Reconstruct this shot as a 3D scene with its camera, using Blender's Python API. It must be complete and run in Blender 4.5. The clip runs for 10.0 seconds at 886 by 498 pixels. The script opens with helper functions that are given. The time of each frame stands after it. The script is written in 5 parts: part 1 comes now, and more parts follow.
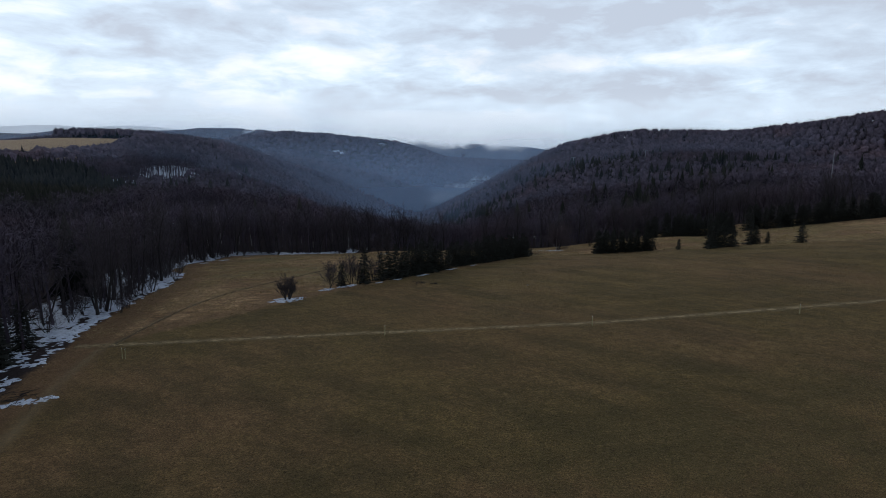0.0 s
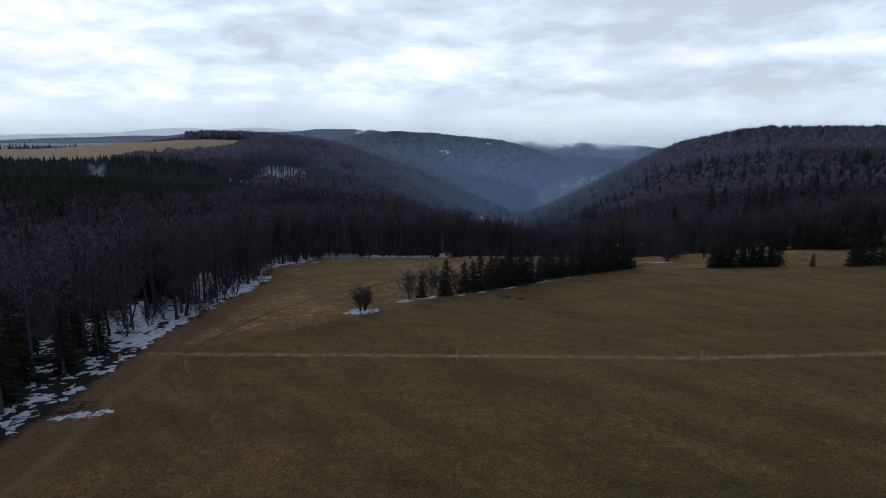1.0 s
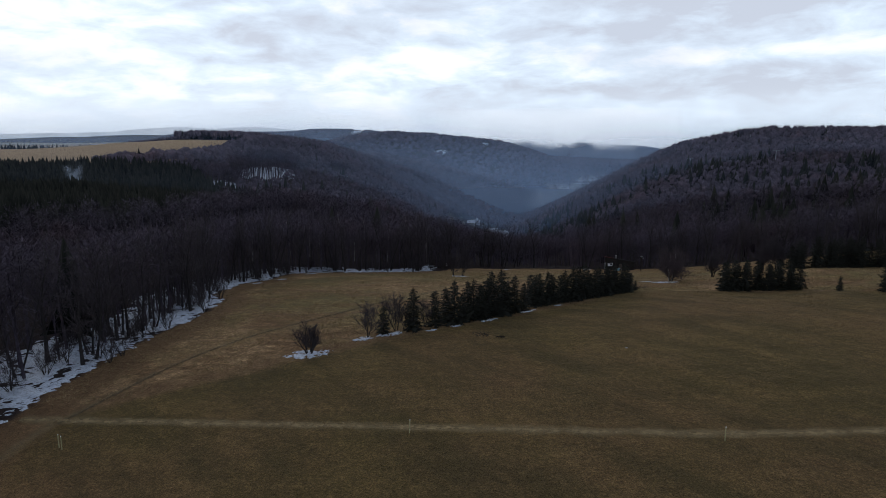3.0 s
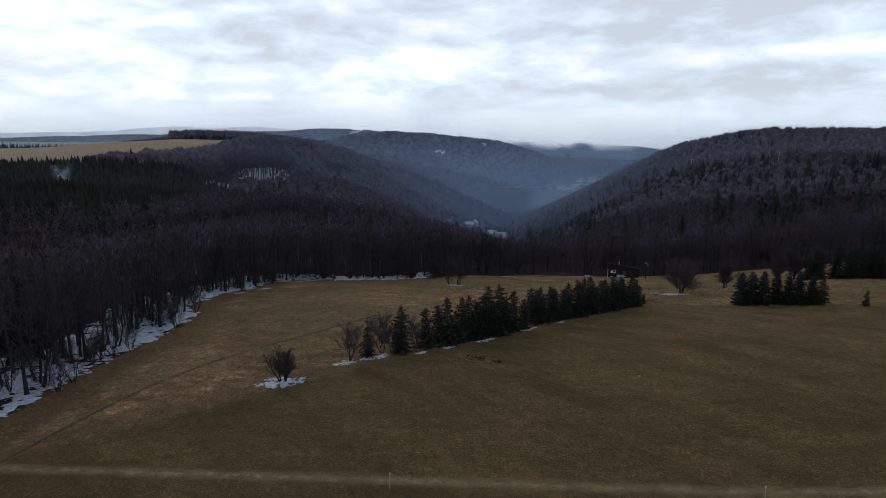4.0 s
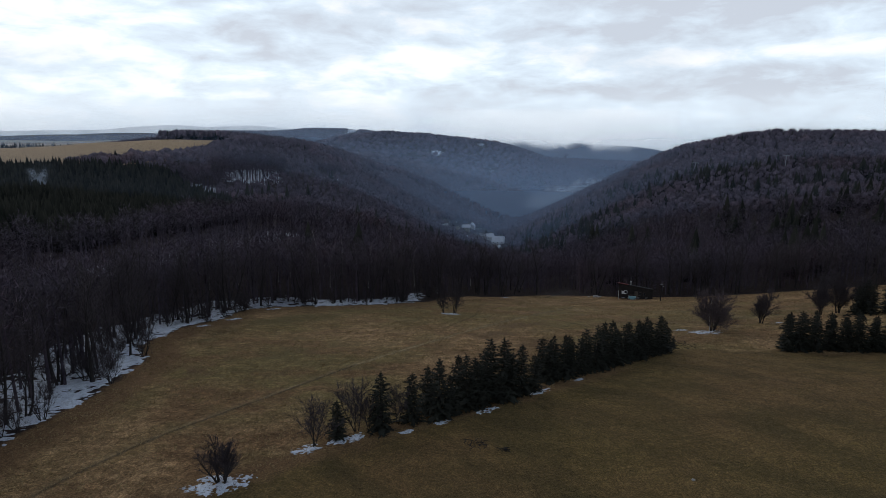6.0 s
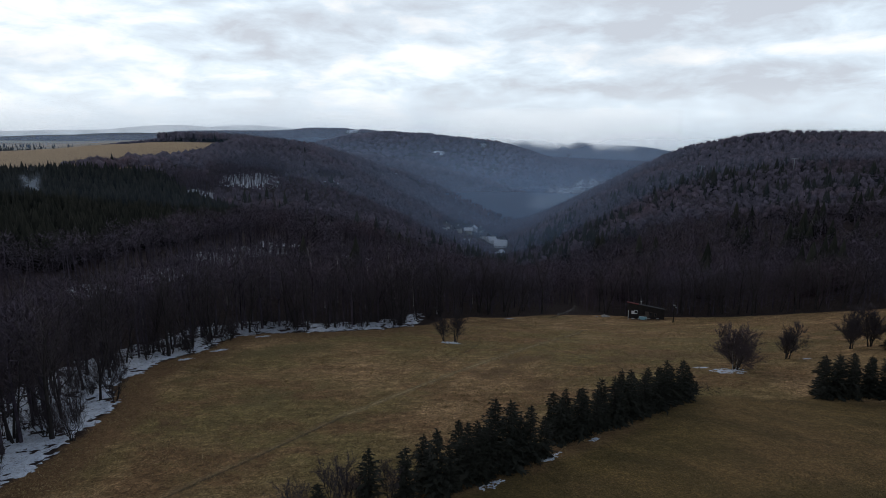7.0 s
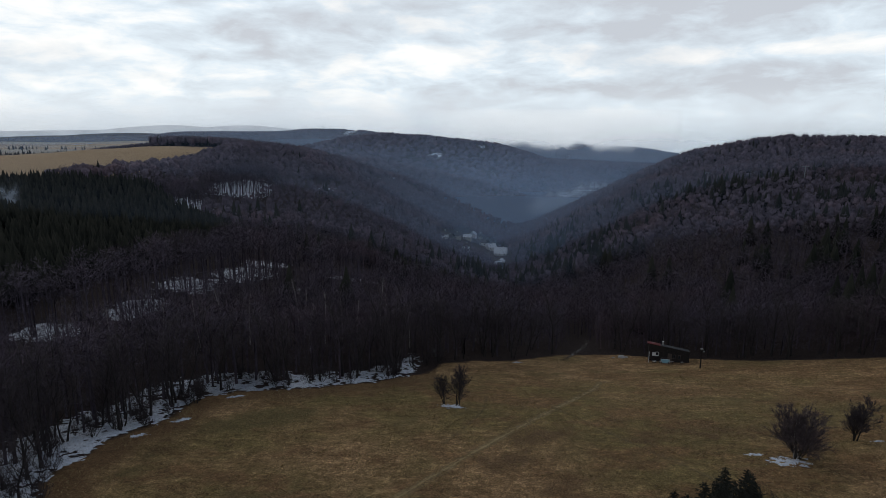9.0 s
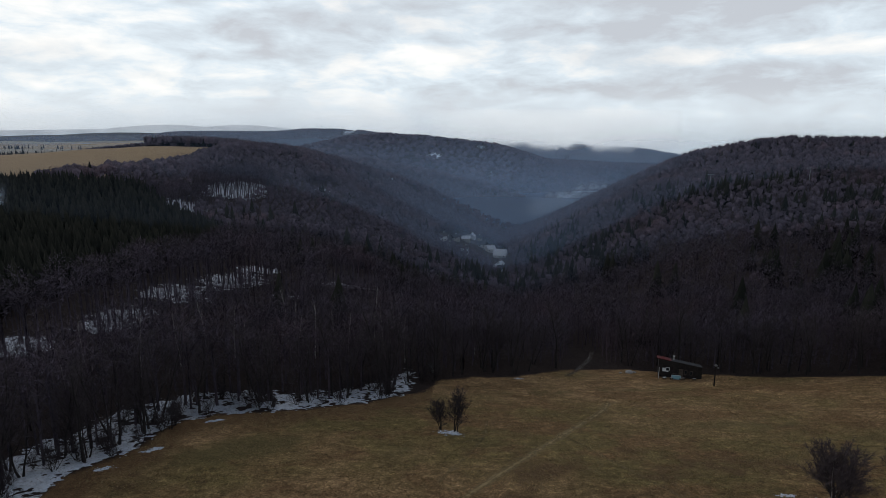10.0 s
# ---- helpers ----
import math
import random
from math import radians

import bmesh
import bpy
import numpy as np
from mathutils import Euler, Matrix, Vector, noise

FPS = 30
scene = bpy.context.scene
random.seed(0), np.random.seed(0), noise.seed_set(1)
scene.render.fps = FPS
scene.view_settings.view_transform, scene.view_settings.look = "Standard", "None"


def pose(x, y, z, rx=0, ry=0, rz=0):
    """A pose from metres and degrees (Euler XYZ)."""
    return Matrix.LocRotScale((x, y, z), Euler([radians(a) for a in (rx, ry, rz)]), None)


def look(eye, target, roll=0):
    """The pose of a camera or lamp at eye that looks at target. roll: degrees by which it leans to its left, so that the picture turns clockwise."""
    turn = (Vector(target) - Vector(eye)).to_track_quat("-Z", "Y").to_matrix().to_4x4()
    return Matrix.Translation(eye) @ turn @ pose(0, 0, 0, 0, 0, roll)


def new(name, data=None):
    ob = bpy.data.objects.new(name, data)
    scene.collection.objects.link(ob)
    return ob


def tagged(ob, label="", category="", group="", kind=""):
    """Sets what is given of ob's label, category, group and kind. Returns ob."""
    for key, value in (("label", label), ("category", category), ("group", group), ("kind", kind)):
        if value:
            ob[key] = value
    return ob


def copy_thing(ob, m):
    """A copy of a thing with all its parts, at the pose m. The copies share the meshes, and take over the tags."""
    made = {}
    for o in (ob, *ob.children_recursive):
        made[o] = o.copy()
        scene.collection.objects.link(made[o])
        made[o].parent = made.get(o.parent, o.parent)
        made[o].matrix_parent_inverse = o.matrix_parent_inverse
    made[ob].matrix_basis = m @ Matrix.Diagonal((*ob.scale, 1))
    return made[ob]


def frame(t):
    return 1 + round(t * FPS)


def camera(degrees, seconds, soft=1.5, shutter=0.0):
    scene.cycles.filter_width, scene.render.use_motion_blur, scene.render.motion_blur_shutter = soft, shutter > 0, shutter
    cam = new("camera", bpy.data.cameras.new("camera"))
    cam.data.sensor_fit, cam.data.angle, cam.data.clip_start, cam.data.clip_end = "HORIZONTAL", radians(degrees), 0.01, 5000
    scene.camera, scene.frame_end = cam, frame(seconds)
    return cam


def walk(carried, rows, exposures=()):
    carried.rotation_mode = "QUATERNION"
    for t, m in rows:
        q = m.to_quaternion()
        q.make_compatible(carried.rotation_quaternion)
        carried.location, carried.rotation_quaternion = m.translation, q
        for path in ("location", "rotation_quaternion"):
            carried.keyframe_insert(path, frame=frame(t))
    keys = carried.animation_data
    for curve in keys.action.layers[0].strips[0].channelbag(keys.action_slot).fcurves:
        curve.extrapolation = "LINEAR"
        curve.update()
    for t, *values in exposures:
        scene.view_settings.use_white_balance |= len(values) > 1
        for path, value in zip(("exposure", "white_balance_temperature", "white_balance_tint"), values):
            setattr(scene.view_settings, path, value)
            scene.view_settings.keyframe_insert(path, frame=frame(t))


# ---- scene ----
cam = camera(72.6, 10.0, soft=0.8)
PATH = [
    (0, (-8.823, -38.15, 23.835), (-8.495, -36.214, 23.459), 0.2),
    (0.5, (-6.952, -34.441, 23.938), (-6.623, -32.505, 23.561), 0.1),
    (0.6, (-6.553, -33.683, 23.944), (-6.273, -31.74, 23.564), 0.1),
    (0.7, (-6.1, -32.925, 23.963), (-5.981, -30.964, 23.588), -0.7),
    (0.8, (-5.621, -32.159, 23.996), (-5.623, -30.196, 23.616), -0.2),
    (0.9, (-5.268, -31.362, 24.035), (-5.294, -29.399, 23.657), -0.3),
    (1, (-5.095, -30.594, 24.069), (-5.112, -28.63, 23.691), -0.3),
    (1.5, (-3.894, -26.936, 24.271), (-3.908, -24.972, 23.892), -0.2),
    (2, (-2.75, -23.463, 24.547), (-2.762, -21.499, 24.168), -0.2),
    (2.5, (-1.785, -19.736, 24.709), (-1.798, -17.772, 24.329), -0.3),
    (4, (-0.265, -8.055, 24.865), (-0.272, -6.091, 24.486), -0.1),
    (4.5, (-0.075, -4.215, 24.864), (-0.078, -2.252, 24.483), -0.1),
    (5, (0.139, -0.415, 24.956), (0.136, 1.549, 24.576), -0.0),
    (5.5, (0.296, 3.55, 25.627), (0.293, 5.513, 25.245), -0.0),
    (5.7, (0.13, 5.176, 25.957), (0.135, 7.139, 25.576), 0.1),
    (7, (0.555, 15.719, 29.692), (0.552, 17.682, 29.307), -0.0),
    (7.5, (0.593, 19.702, 31.132), (0.591, 21.664, 30.745), -0.0),
    (8, (0.27, 23.675, 32.606), (0.27, 25.637, 32.218), -0.0),
    (8.5, (0.24, 27.675, 33.73), (0.242, 29.637, 33.343), 0.0),
    (9, (0.241, 31.659, 34.254), (0.244, 33.621, 33.868), 0.0),
    (9.5, (0.222, 35.591, 34.437), (0.228, 37.553, 34.051), 0.0),
    (10, (0.516, 39.399, 34.546), (0.523, 41.361, 34.16), 0.1),
]
walk(cam, [(t, look(eye, target, roll)) for t, eye, target, roll in PATH], [(0, 0.0, 6220, 10), (2.5, 0.08, 6320, 12), (4.0, 0.08, 6450, 11), (5.5, 0.08, 6480, 10), (7.0, 0.05, 6620, 10), (8.0, 0.02, 6720, 10), (10.0, -0.06, 6830, 10)])

# ---- sky and light ----
def nodes_of(tree):
    tree.nodes.clear()

    def node(kind, **settings):
        n = tree.nodes.new(kind)
        for key, value in settings.items():
            if key in n.inputs:
                n.inputs[key].default_value = value
            elif key == "operation":
                n.operation = value
            elif key == "use_clamp":
                n.use_clamp = value
            elif key == "data_type":
                n.data_type = value
            elif key == "blend_type":
                n.blend_type = value
            elif key == "interpolation_type":
                n.interpolation_type = value
            elif key == "attribute_name":
                n.attribute_name = value
            elif key == "sky_type":
                n.sky_type = value
            elif key == "sun_disc":
                n.sun_disc = value
            elif key == "sun_elevation":
                n.sun_elevation = value
            elif key == "sun_rotation":
                n.sun_rotation = value
            elif key == "vector_type":
                n.vector_type = value
            else:
                raise KeyError(key)
        return n

    def link(a, b):
        tree.links.new(a, b)
    return node, link


def ramp(node, stops, **settings):
    n = node("ShaderNodeValToRGB", **settings)
    e = n.color_ramp.elements
    while len(e) < len(stops):
        e.new(0.5)
    for el, (pos, col) in zip(e, stops):
        el.position, el.color = pos, (*col, 1)
    return n


def math_node(node, link, op, a, b=None, c=None, clamp=False):
    n = node("ShaderNodeMath", operation=op, use_clamp=clamp)
    for i, v in enumerate((a, b, c)):
        if v is None:
            continue
        if isinstance(v, (int, float)):
            n.inputs[i].default_value = v
        else:
            link(v, n.inputs[i])
    return n.outputs[0]


def mixed(node, link, fac, a, b, blend="MIX"):
    n = node("ShaderNodeMix", data_type="RGBA", blend_type=blend)
    for i, v in ((0, fac), (6, a), (7, b)):
        if isinstance(v, (int, float)):
            n.inputs[i].default_value = v
        elif isinstance(v, tuple):
            n.inputs[i].default_value = (*v, 1)
        else:
            link(v, n.inputs[i])
    return n.outputs[2]


SUN_ELEVATION, SUN_TURN = radians(32), radians(-35)
world = bpy.data.worlds.new("overcast_sky")
scene.world = world
world.use_nodes = True
node, link = nodes_of(world.node_tree)
way = node("ShaderNodeTexCoord").outputs["Generated"]
axes = node("ShaderNodeSeparateXYZ")
link(way, axes.inputs[0])
up = math_node(node, link, "MAXIMUM", axes.outputs[2], 0.0)
bank = node("ShaderNodeVectorMath", operation="MULTIPLY")
bank.inputs[1].default_value = (1.0, 1.0, 3.2)
link(way, bank.inputs[0])


def cloud_noise(scale, detail, rough, offset, warp=0.3):
    n = node("ShaderNodeTexNoise", Scale=scale, Detail=detail, Roughness=rough, Distortion=warp)
    s = node("ShaderNodeVectorMath", operation="ADD")
    s.inputs[1].default_value = offset
    link(bank.outputs[0], s.inputs[0])
    link(s.outputs[0], n.inputs["Vector"])
    return n.outputs["Fac"]


broad = cloud_noise(3.2, 6.0, 0.45, (3.1, 1.7, 0.0))
puff = cloud_noise(10.5, 10.0, 0.56, (0.4, 2.2, 1.3), 0.25)
grey = cloud_noise(3.2, 7.0, 0.5, (7.7, 0.2, 4.1))
body = math_node(node, link, "MULTIPLY_ADD", puff, 0.66, math_node(node, link, "MULTIPLY_ADD", broad, 0.42, -0.04))
body = math_node(node, link, "MULTIPLY_ADD", axes.outputs[0], -0.05, body)
# where the cloud breaks (bright) and where it hangs thick (dull): bearing, rise, widths, amount
for cx, cz, rx, rz, v in [(-0.52, 0.125, 0.20, 0.026, 0.075), (0.0, 0.120, 0.075, 0.012, 0.15), (-0.03, 0.165, 0.07, 0.012, 0.08), (0.40, 0.108, 0.20, 0.014, 0.13), (0.18, 0.082, 0.12, 0.012, 0.08), (-0.30, 0.058, 0.035, 0.008, 0.15), (-0.25, 0.150, 0.20, 0.028, -0.09), (0.55, 0.185, 0.32, 0.028, -0.13), (0.15, 0.150, 0.12, 0.016, -0.07), (-0.62, 0.200, 0.18, 0.020, -0.06), (0.48, 0.066, 0.16, 0.014, -0.05), (-0.45, 0.036, 0.30, 0.012, -0.04)]:
    gx_ = math_node(node, link, "POWER", math_node(node, link, "ABSOLUTE", math_node(node, link, "MULTIPLY_ADD", axes.outputs[0], 1 / rx, -cx / rx)), 2.0)
    gz_ = math_node(node, link, "POWER", math_node(node, link, "ABSOLUTE", math_node(node, link, "MULTIPLY_ADD", axes.outputs[2], 1 / rz, -cz / rz)), 2.0)
    lobe = math_node(node, link, "EXPONENT", math_node(node, link, "MULTIPLY", math_node(node, link, "ADD", gx_, gz_), -1.0))
    body = math_node(node, link, "MULTIPLY_ADD", lobe, v, body)
cloud = ramp(node, [(0.36, (0.52, 0.57, 0.65)), (0.45, (0.60, 0.69, 0.79)), (0.52, (0.68, 0.79, 0.90)), (0.585, (0.82, 0.88, 0.94)), (0.68, (0.965, 0.985, 1.005))])
link(body, cloud.inputs[0])
dull = ramp(node, [(0.50, (0, 0, 0)), (0.66, (1, 1, 1))])
link(math_node(node, link, "MULTIPLY_ADD", up, 0.30, grey), dull.inputs[0])
shaded = mixed(node, link, math_node(node, link, "MULTIPLY", dull.outputs[0], 0.35), cloud.outputs[0], (0.50, 0.54, 0.61))
low = node("ShaderNodeMapRange", interpolation_type="SMOOTHSTEP")
low.inputs[1].default_value, low.inputs[2].default_value, low.inputs[3].default_value, low.inputs[4].default_value = 0.0, 0.07, 0.62, 0.0
link(up, low.inputs[0])
hazed = mixed(node, link, low.outputs[0], shaded, (0.74, 0.84, 0.93))
high = node("ShaderNodeMapRange", interpolation_type="SMOOTHSTEP")
high.inputs[1].default_value, high.inputs[2].default_value, high.inputs[3].default_value, high.inputs[4].default_value = 0.2, 0.5, 1.0, 0.0
link(up, high.inputs[0])
sky = node("ShaderNodeTexSky", sky_type="NISHITA", sun_disc=False, sun_elevation=SUN_ELEVATION, sun_rotation=SUN_TURN)
clear = node("ShaderNodeBackground", Strength=0.05)
link(sky.outputs[0], clear.inputs[0])
overcast = node("ShaderNodeBackground", Strength=1.16)
link(mixed(node, link, high.outputs[0], (0.19, 0.23, 0.295), hazed), overcast.inputs[0])
total = node("ShaderNodeMixShader", Fac=0.06)
link(overcast.outputs[0], total.inputs[1])
link(clear.outputs[0], total.inputs[2])
out = node("ShaderNodeOutputWorld")
link(total.outputs[0], out.inputs[0])

sun = new("sun", bpy.data.lights.new("sun", "SUN"))
sun.data.energy, sun.data.angle, sun.data.color = 0.4, radians(25), (1.0, 0.96, 0.9)
sun.matrix_world = look((-300, 430, 330), (0, 0, 0))


# ---- materials ----
def material(name):
    m = bpy.data.materials.new(name)
    m.use_nodes = True
    node, link = nodes_of(m.node_tree)
    bsdf = node("ShaderNodeBsdfPrincipled")
    out = node("ShaderNodeOutputMaterial")
    link(bsdf.outputs[0], out.inputs[0])
    return m, node, link, bsdf, out


def plain(name, dark, light, scale=3.0, roughness=0.85, bump=0.2, metallic=0.0, random_amount=0.0):
    """Colour between two tones at two scales, with fine relief."""
    m, node, link, bsdf, out = material(name)
    at = node("ShaderNodeTexCoord").outputs["Object"]
    a = node("ShaderNodeTexNoise", Scale=scale, Detail=6.0, Roughness=0.6)
    b = node("ShaderNodeTexNoise", Scale=scale * 9, Detail=4.0, Roughness=0.7)
    link(at, a.inputs["Vector"])
    link(at, b.inputs["Vector"])
    f = math_node(node, link, "MULTIPLY_ADD", b.outputs["Fac"], 0.5, math_node(node, link, "MULTIPLY", a.outputs["Fac"], 0.5))
    r = ramp(node, [(0.35, dark), (0.65, light)])
    link(f, r.inputs[0])
    col = r.outputs[0]
    if random_amount:
        info = node("ShaderNodeObjectInfo")
        isl = node("ShaderNodeNewGeometry")
        v = math_node(node, link, "ADD", info.outputs["Random"], isl.outputs["Random Per Island"])
        v = math_node(node, link, "MULTIPLY_ADD", v, random_amount, 1.0 - random_amount)
        hs = node("ShaderNodeHueSaturation")
        link(v, hs.inputs["Value"])
        link(col, hs.inputs["Color"])
        col = hs.outputs[0]
    link(col, bsdf.inputs["Base Color"])
    bsdf.inputs["Roughness"].default_value = roughness
    bsdf.inputs["Metallic"].default_value = metallic
    bsdf.inputs["Specular IOR Level"].default_value = 0.25
    if bump:
        bm_ = node("ShaderNodeBump", Strength=bump, Distance=0.05)
        link(b.outputs["Fac"], bm_.inputs["Height"])
        link(bm_.outputs[0], bsdf.inputs["Normal"])
    return m


def tree_paint(name, dark, light, patch=0.02, rust=0.0, grain=0.0):
    """Bark, twigs or needles: varies from stand to stand and from piece to piece."""
    m, node, link, bsdf, out = material(name)
    geo = node("ShaderNodeNewGeometry")
    a = node("ShaderNodeTexNoise", Scale=patch, Detail=5.0, Roughness=0.65)
    link(geo.outputs["Position"], a.inputs["Vector"])
    # tone holds a random tone and, for crowns, their painted shade
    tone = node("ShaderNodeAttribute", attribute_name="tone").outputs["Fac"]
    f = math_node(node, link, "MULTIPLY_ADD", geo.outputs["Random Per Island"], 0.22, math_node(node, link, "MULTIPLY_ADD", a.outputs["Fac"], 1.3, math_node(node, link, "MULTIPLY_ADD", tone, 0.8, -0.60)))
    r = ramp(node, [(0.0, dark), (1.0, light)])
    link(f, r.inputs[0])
    col = r.outputs[0]
    if rust:
        b = node("ShaderNodeTexNoise", Scale=patch * 1.7, Detail=6.0, Roughness=0.7)
        off = node("ShaderNodeVectorMath", operation="ADD")
        off.inputs[1].default_value = (431.0, 77.0, 0.0)
        link(geo.outputs["Position"], off.inputs[0])
        link(off.outputs[0], b.inputs["Vector"])
        br = ramp(node, [(0.50, (0, 0, 0)), (0.66, (rust, rust, rust))])
        link(b.outputs["Fac"], br.inputs[0])
        col = mixed(node, link, br.outputs[0], col, mixed(node, link, 1.0, col, (1.35, 0.95, 0.78), "MULTIPLY"))
    if grain:
        g = node("ShaderNodeTexNoise", Scale=grain, Detail=5.0, Roughness=0.75)
        st = node("ShaderNodeMapping")
        st.inputs["Scale"].default_value = (1.0, 1.0, 0.55)
        link(geo.outputs["Position"], st.inputs[0])
        link(st.outputs[0], g.inputs["Vector"])
        gr = ramp(node, [(0.36, (0.60, 0.60, 0.60)), (0.64, (1.4, 1.4, 1.4))])
        link(g.outputs["Fac"], gr.inputs[0])
        col = mixed(node, link, 1.0, col, gr.outputs[0], "MULTIPLY")
        bp = node("ShaderNodeBump", Strength=0.4, Distance=0.5 / grain)
        link(g.outputs["Fac"], bp.inputs["Height"])
        link(bp.outputs[0], bsdf.inputs["Normal"])
    link(col, bsdf.inputs["Base Color"])
    bsdf.inputs["Roughness"].default_value = 0.9
    bsdf.inputs["Specular IOR Level"].default_value = 0.1
    return m


BARK = plain("bark", (0.016, 0.014, 0.014), (0.042, 0.036, 0.035), 2.0, bump=0.5)
BIRCH_BARK = plain("birch_bark", (0.22, 0.20, 0.19), (0.58, 0.55, 0.53), 1.5, bump=0.3)
TWIG = plain("twigs", (0.030, 0.024, 0.028), (0.088, 0.071, 0.079), 0.8, bump=0, random_amount=0.2)
BIRCH_TWIG = plain("birch_twigs", (0.06, 0.044, 0.047), (0.14, 0.10, 0.105), 0.8, bump=0, random_amount=0.2)
CLUMP_TWIG = plain("clump_twigs", (0.05, 0.038, 0.042), (0.115, 0.085, 0.092), 0.8, bump=0, random_amount=0.2)
NEEDLES = plain("spruce_needles", (0.012, 0.013, 0.010), (0.030, 0.031, 0.023), 1.2, bump=0, random_amount=0.2)
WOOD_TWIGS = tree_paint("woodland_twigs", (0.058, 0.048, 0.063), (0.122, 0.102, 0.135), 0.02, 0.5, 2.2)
# paler copy of the woodland twigs, distance haze put into its colour
HAZED_TWIGS = tree_paint("far_woodland_twigs", (0.074, 0.061, 0.078), (0.144, 0.120, 0.154), 0.008, 0.6, 1.1)
WOOD_NEEDLES = tree_paint("woodland_needles", (0.010, 0.012, 0.010), (0.030, 0.031, 0.024), 0.03)
STRAW = tree_paint("dead_grass_blades", (0.17, 0.12, 0.058), (0.42, 0.30, 0.155), 0.05)
LAWN_BLADES = tree_paint("short_grass_blades", (0.07, 0.054, 0.02), (0.18, 0.13, 0.052), 0.05)
SNOW = plain("snow", (0.46, 0.50, 0.56), (0.78, 0.80, 0.83), 0.9, roughness=0.6, bump=0.35)
TIMBER = plain("weathered_timber", (0.05, 0.04, 0.034), (0.12, 0.095, 0.08), 1.5)
DARK_TIMBER = plain("dark_stained_timber", (0.012, 0.010, 0.010), (0.035, 0.028, 0.026), 1.2)
RED_ROOF = plain("red_roof_sheet", (0.11, 0.018, 0.018), (0.19, 0.032, 0.03), 1.0, roughness=0.5)
GREY_ROOF = plain("grey_roof_felt", (0.04, 0.04, 0.043), (0.085, 0.085, 0.09), 0.8)
WHITE_PAINT = plain("white_paint", (0.62, 0.63, 0.64), (0.8, 0.8, 0.8), 1.0, roughness=0.6, bump=0.05)
BLUE_PAINT = plain("pale_blue_sign", (0.20, 0.42, 0.50), (0.32, 0.55, 0.62), 2.0, roughness=0.5, bump=0.03)
GREY_METAL = plain("galvanised_steel", (0.20, 0.21, 0.22), (0.36, 0.37, 0.38), 2.0, roughness=0.5, metallic=0.7, bump=0.05)
STONE = plain("pale_stone", (0.22, 0.21, 0.20), (0.48, 0.47, 0.45), 1.5, bump=0.5)
POLE_WOOD = plain("pale_pole_wood", (0.28, 0.25, 0.13), (0.46, 0.42, 0.24), 2.0)
RENDERED = plain("village_render", (0.26, 0.25, 0.23), (0.46, 0.44, 0.40), 0.4)
TILE_ROOF = plain("dark_village_roof", (0.05, 0.045, 0.045), (0.12, 0.09, 0.08), 0.5)
GLASS = plain("dark_window_glass", (0.015, 0.018, 0.022), (0.03, 0.035, 0.04), 1.0, roughness=0.12, bump=0)


def ground_paint():
    m, node, link, bsdf, out = material("open_ground")
    at = node("ShaderNodeTexCoord").outputs["Object"]

    def noise_at(scale, detail=5.0, rough=0.6, stretch=None, turn=0.0):
        src = at
        if stretch:
            mp = node("ShaderNodeMapping")
            mp.inputs["Scale"].default_value = stretch
            mp.inputs["Rotation"].default_value = (0, 0, radians(turn))
            link(at, mp.inputs[0])
            src = mp.outputs[0]
        n = node("ShaderNodeTexNoise", Scale=scale, Detail=detail, Roughness=rough)
        link(src, n.inputs["Vector"])
        return n.outputs["Fac"]

    def value(name):
        return node("ShaderNodeAttribute", attribute_name=name).outputs["Fac"]
    patch, clump, blade = noise_at(0.035, 4), noise_at(0.35, 6, 0.65), noise_at(4.2, 6, 0.85)
    streak = noise_at(0.22, 5, 0.65, (0.25, 1.6, 1.0), 32)
    wander = math_node(node, link, "SUBTRACT", noise_at(0.25, 7, 0.7), 0.5)

    fine = noise_at(1.2, 6, 0.75)

    def blend3(a, b, c, extra):
        f = math_node(node, link, "MULTIPLY_ADD", fine, 0.30, math_node(node, link, "MULTIPLY_ADD", extra, 0.18, math_node(node, link, "MULTIPLY", blade, 0.52)))
        r = ramp(node, [(0.40, a), (0.5, b), (0.60, c)])
        link(f, r.inputs[0])
        return r.outputs[0]
    lawn = blend3((0.044, 0.034, 0.009), (0.104, 0.074, 0.023), (0.200, 0.128, 0.050), streak)
    rusty = blend3((0.076, 0.040, 0.019), (0.152, 0.085, 0.040), (0.255, 0.150, 0.073), clump)
    pr = ramp(node, [(0.42, (0, 0, 0)), (0.62, (1, 1, 1))])
    link(patch, pr.inputs[0])
    lawn = mixed(node, link, math_node(node, link, "MULTIPLY", pr.outputs[0], 0.62), lawn, rusty)
    swath = node("ShaderNodeMapping", vector_type="TEXTURE")
    swath.inputs["Rotation"].default_value = (0, 0, radians(-47))
    swath.inputs["Scale"].default_value = (16.0, 3.6, 1.0)
    link(at, swath.inputs[0])
    mown = node("ShaderNodeTexNoise", Scale=1.0, Detail=5.0, Roughness=0.6)
    link(swath.outputs[0], mown.inputs["Vector"])
    mr = ramp(node, [(0.36, (0.60, 0.66, 0.60)), (0.60, (1.16, 1.12, 1.10))])
    link(mown.outputs["Fac"], mr.inputs[0])
    lawn = mixed(node, link, 1.0, lawn, mr.outputs[0], "MULTIPLY")
    straw = blend3((0.120, 0.070, 0.032), (0.250, 0.154, 0.076), (0.450, 0.288, 0.150), clump)
    green = blend3((0.066, 0.053, 0.018), (0.138, 0.106, 0.040), (0.235, 0.166, 0.070), clump)
    p2 = ramp(node, [(0.41, (0, 0, 0)), (0.56, (1, 1, 1))])
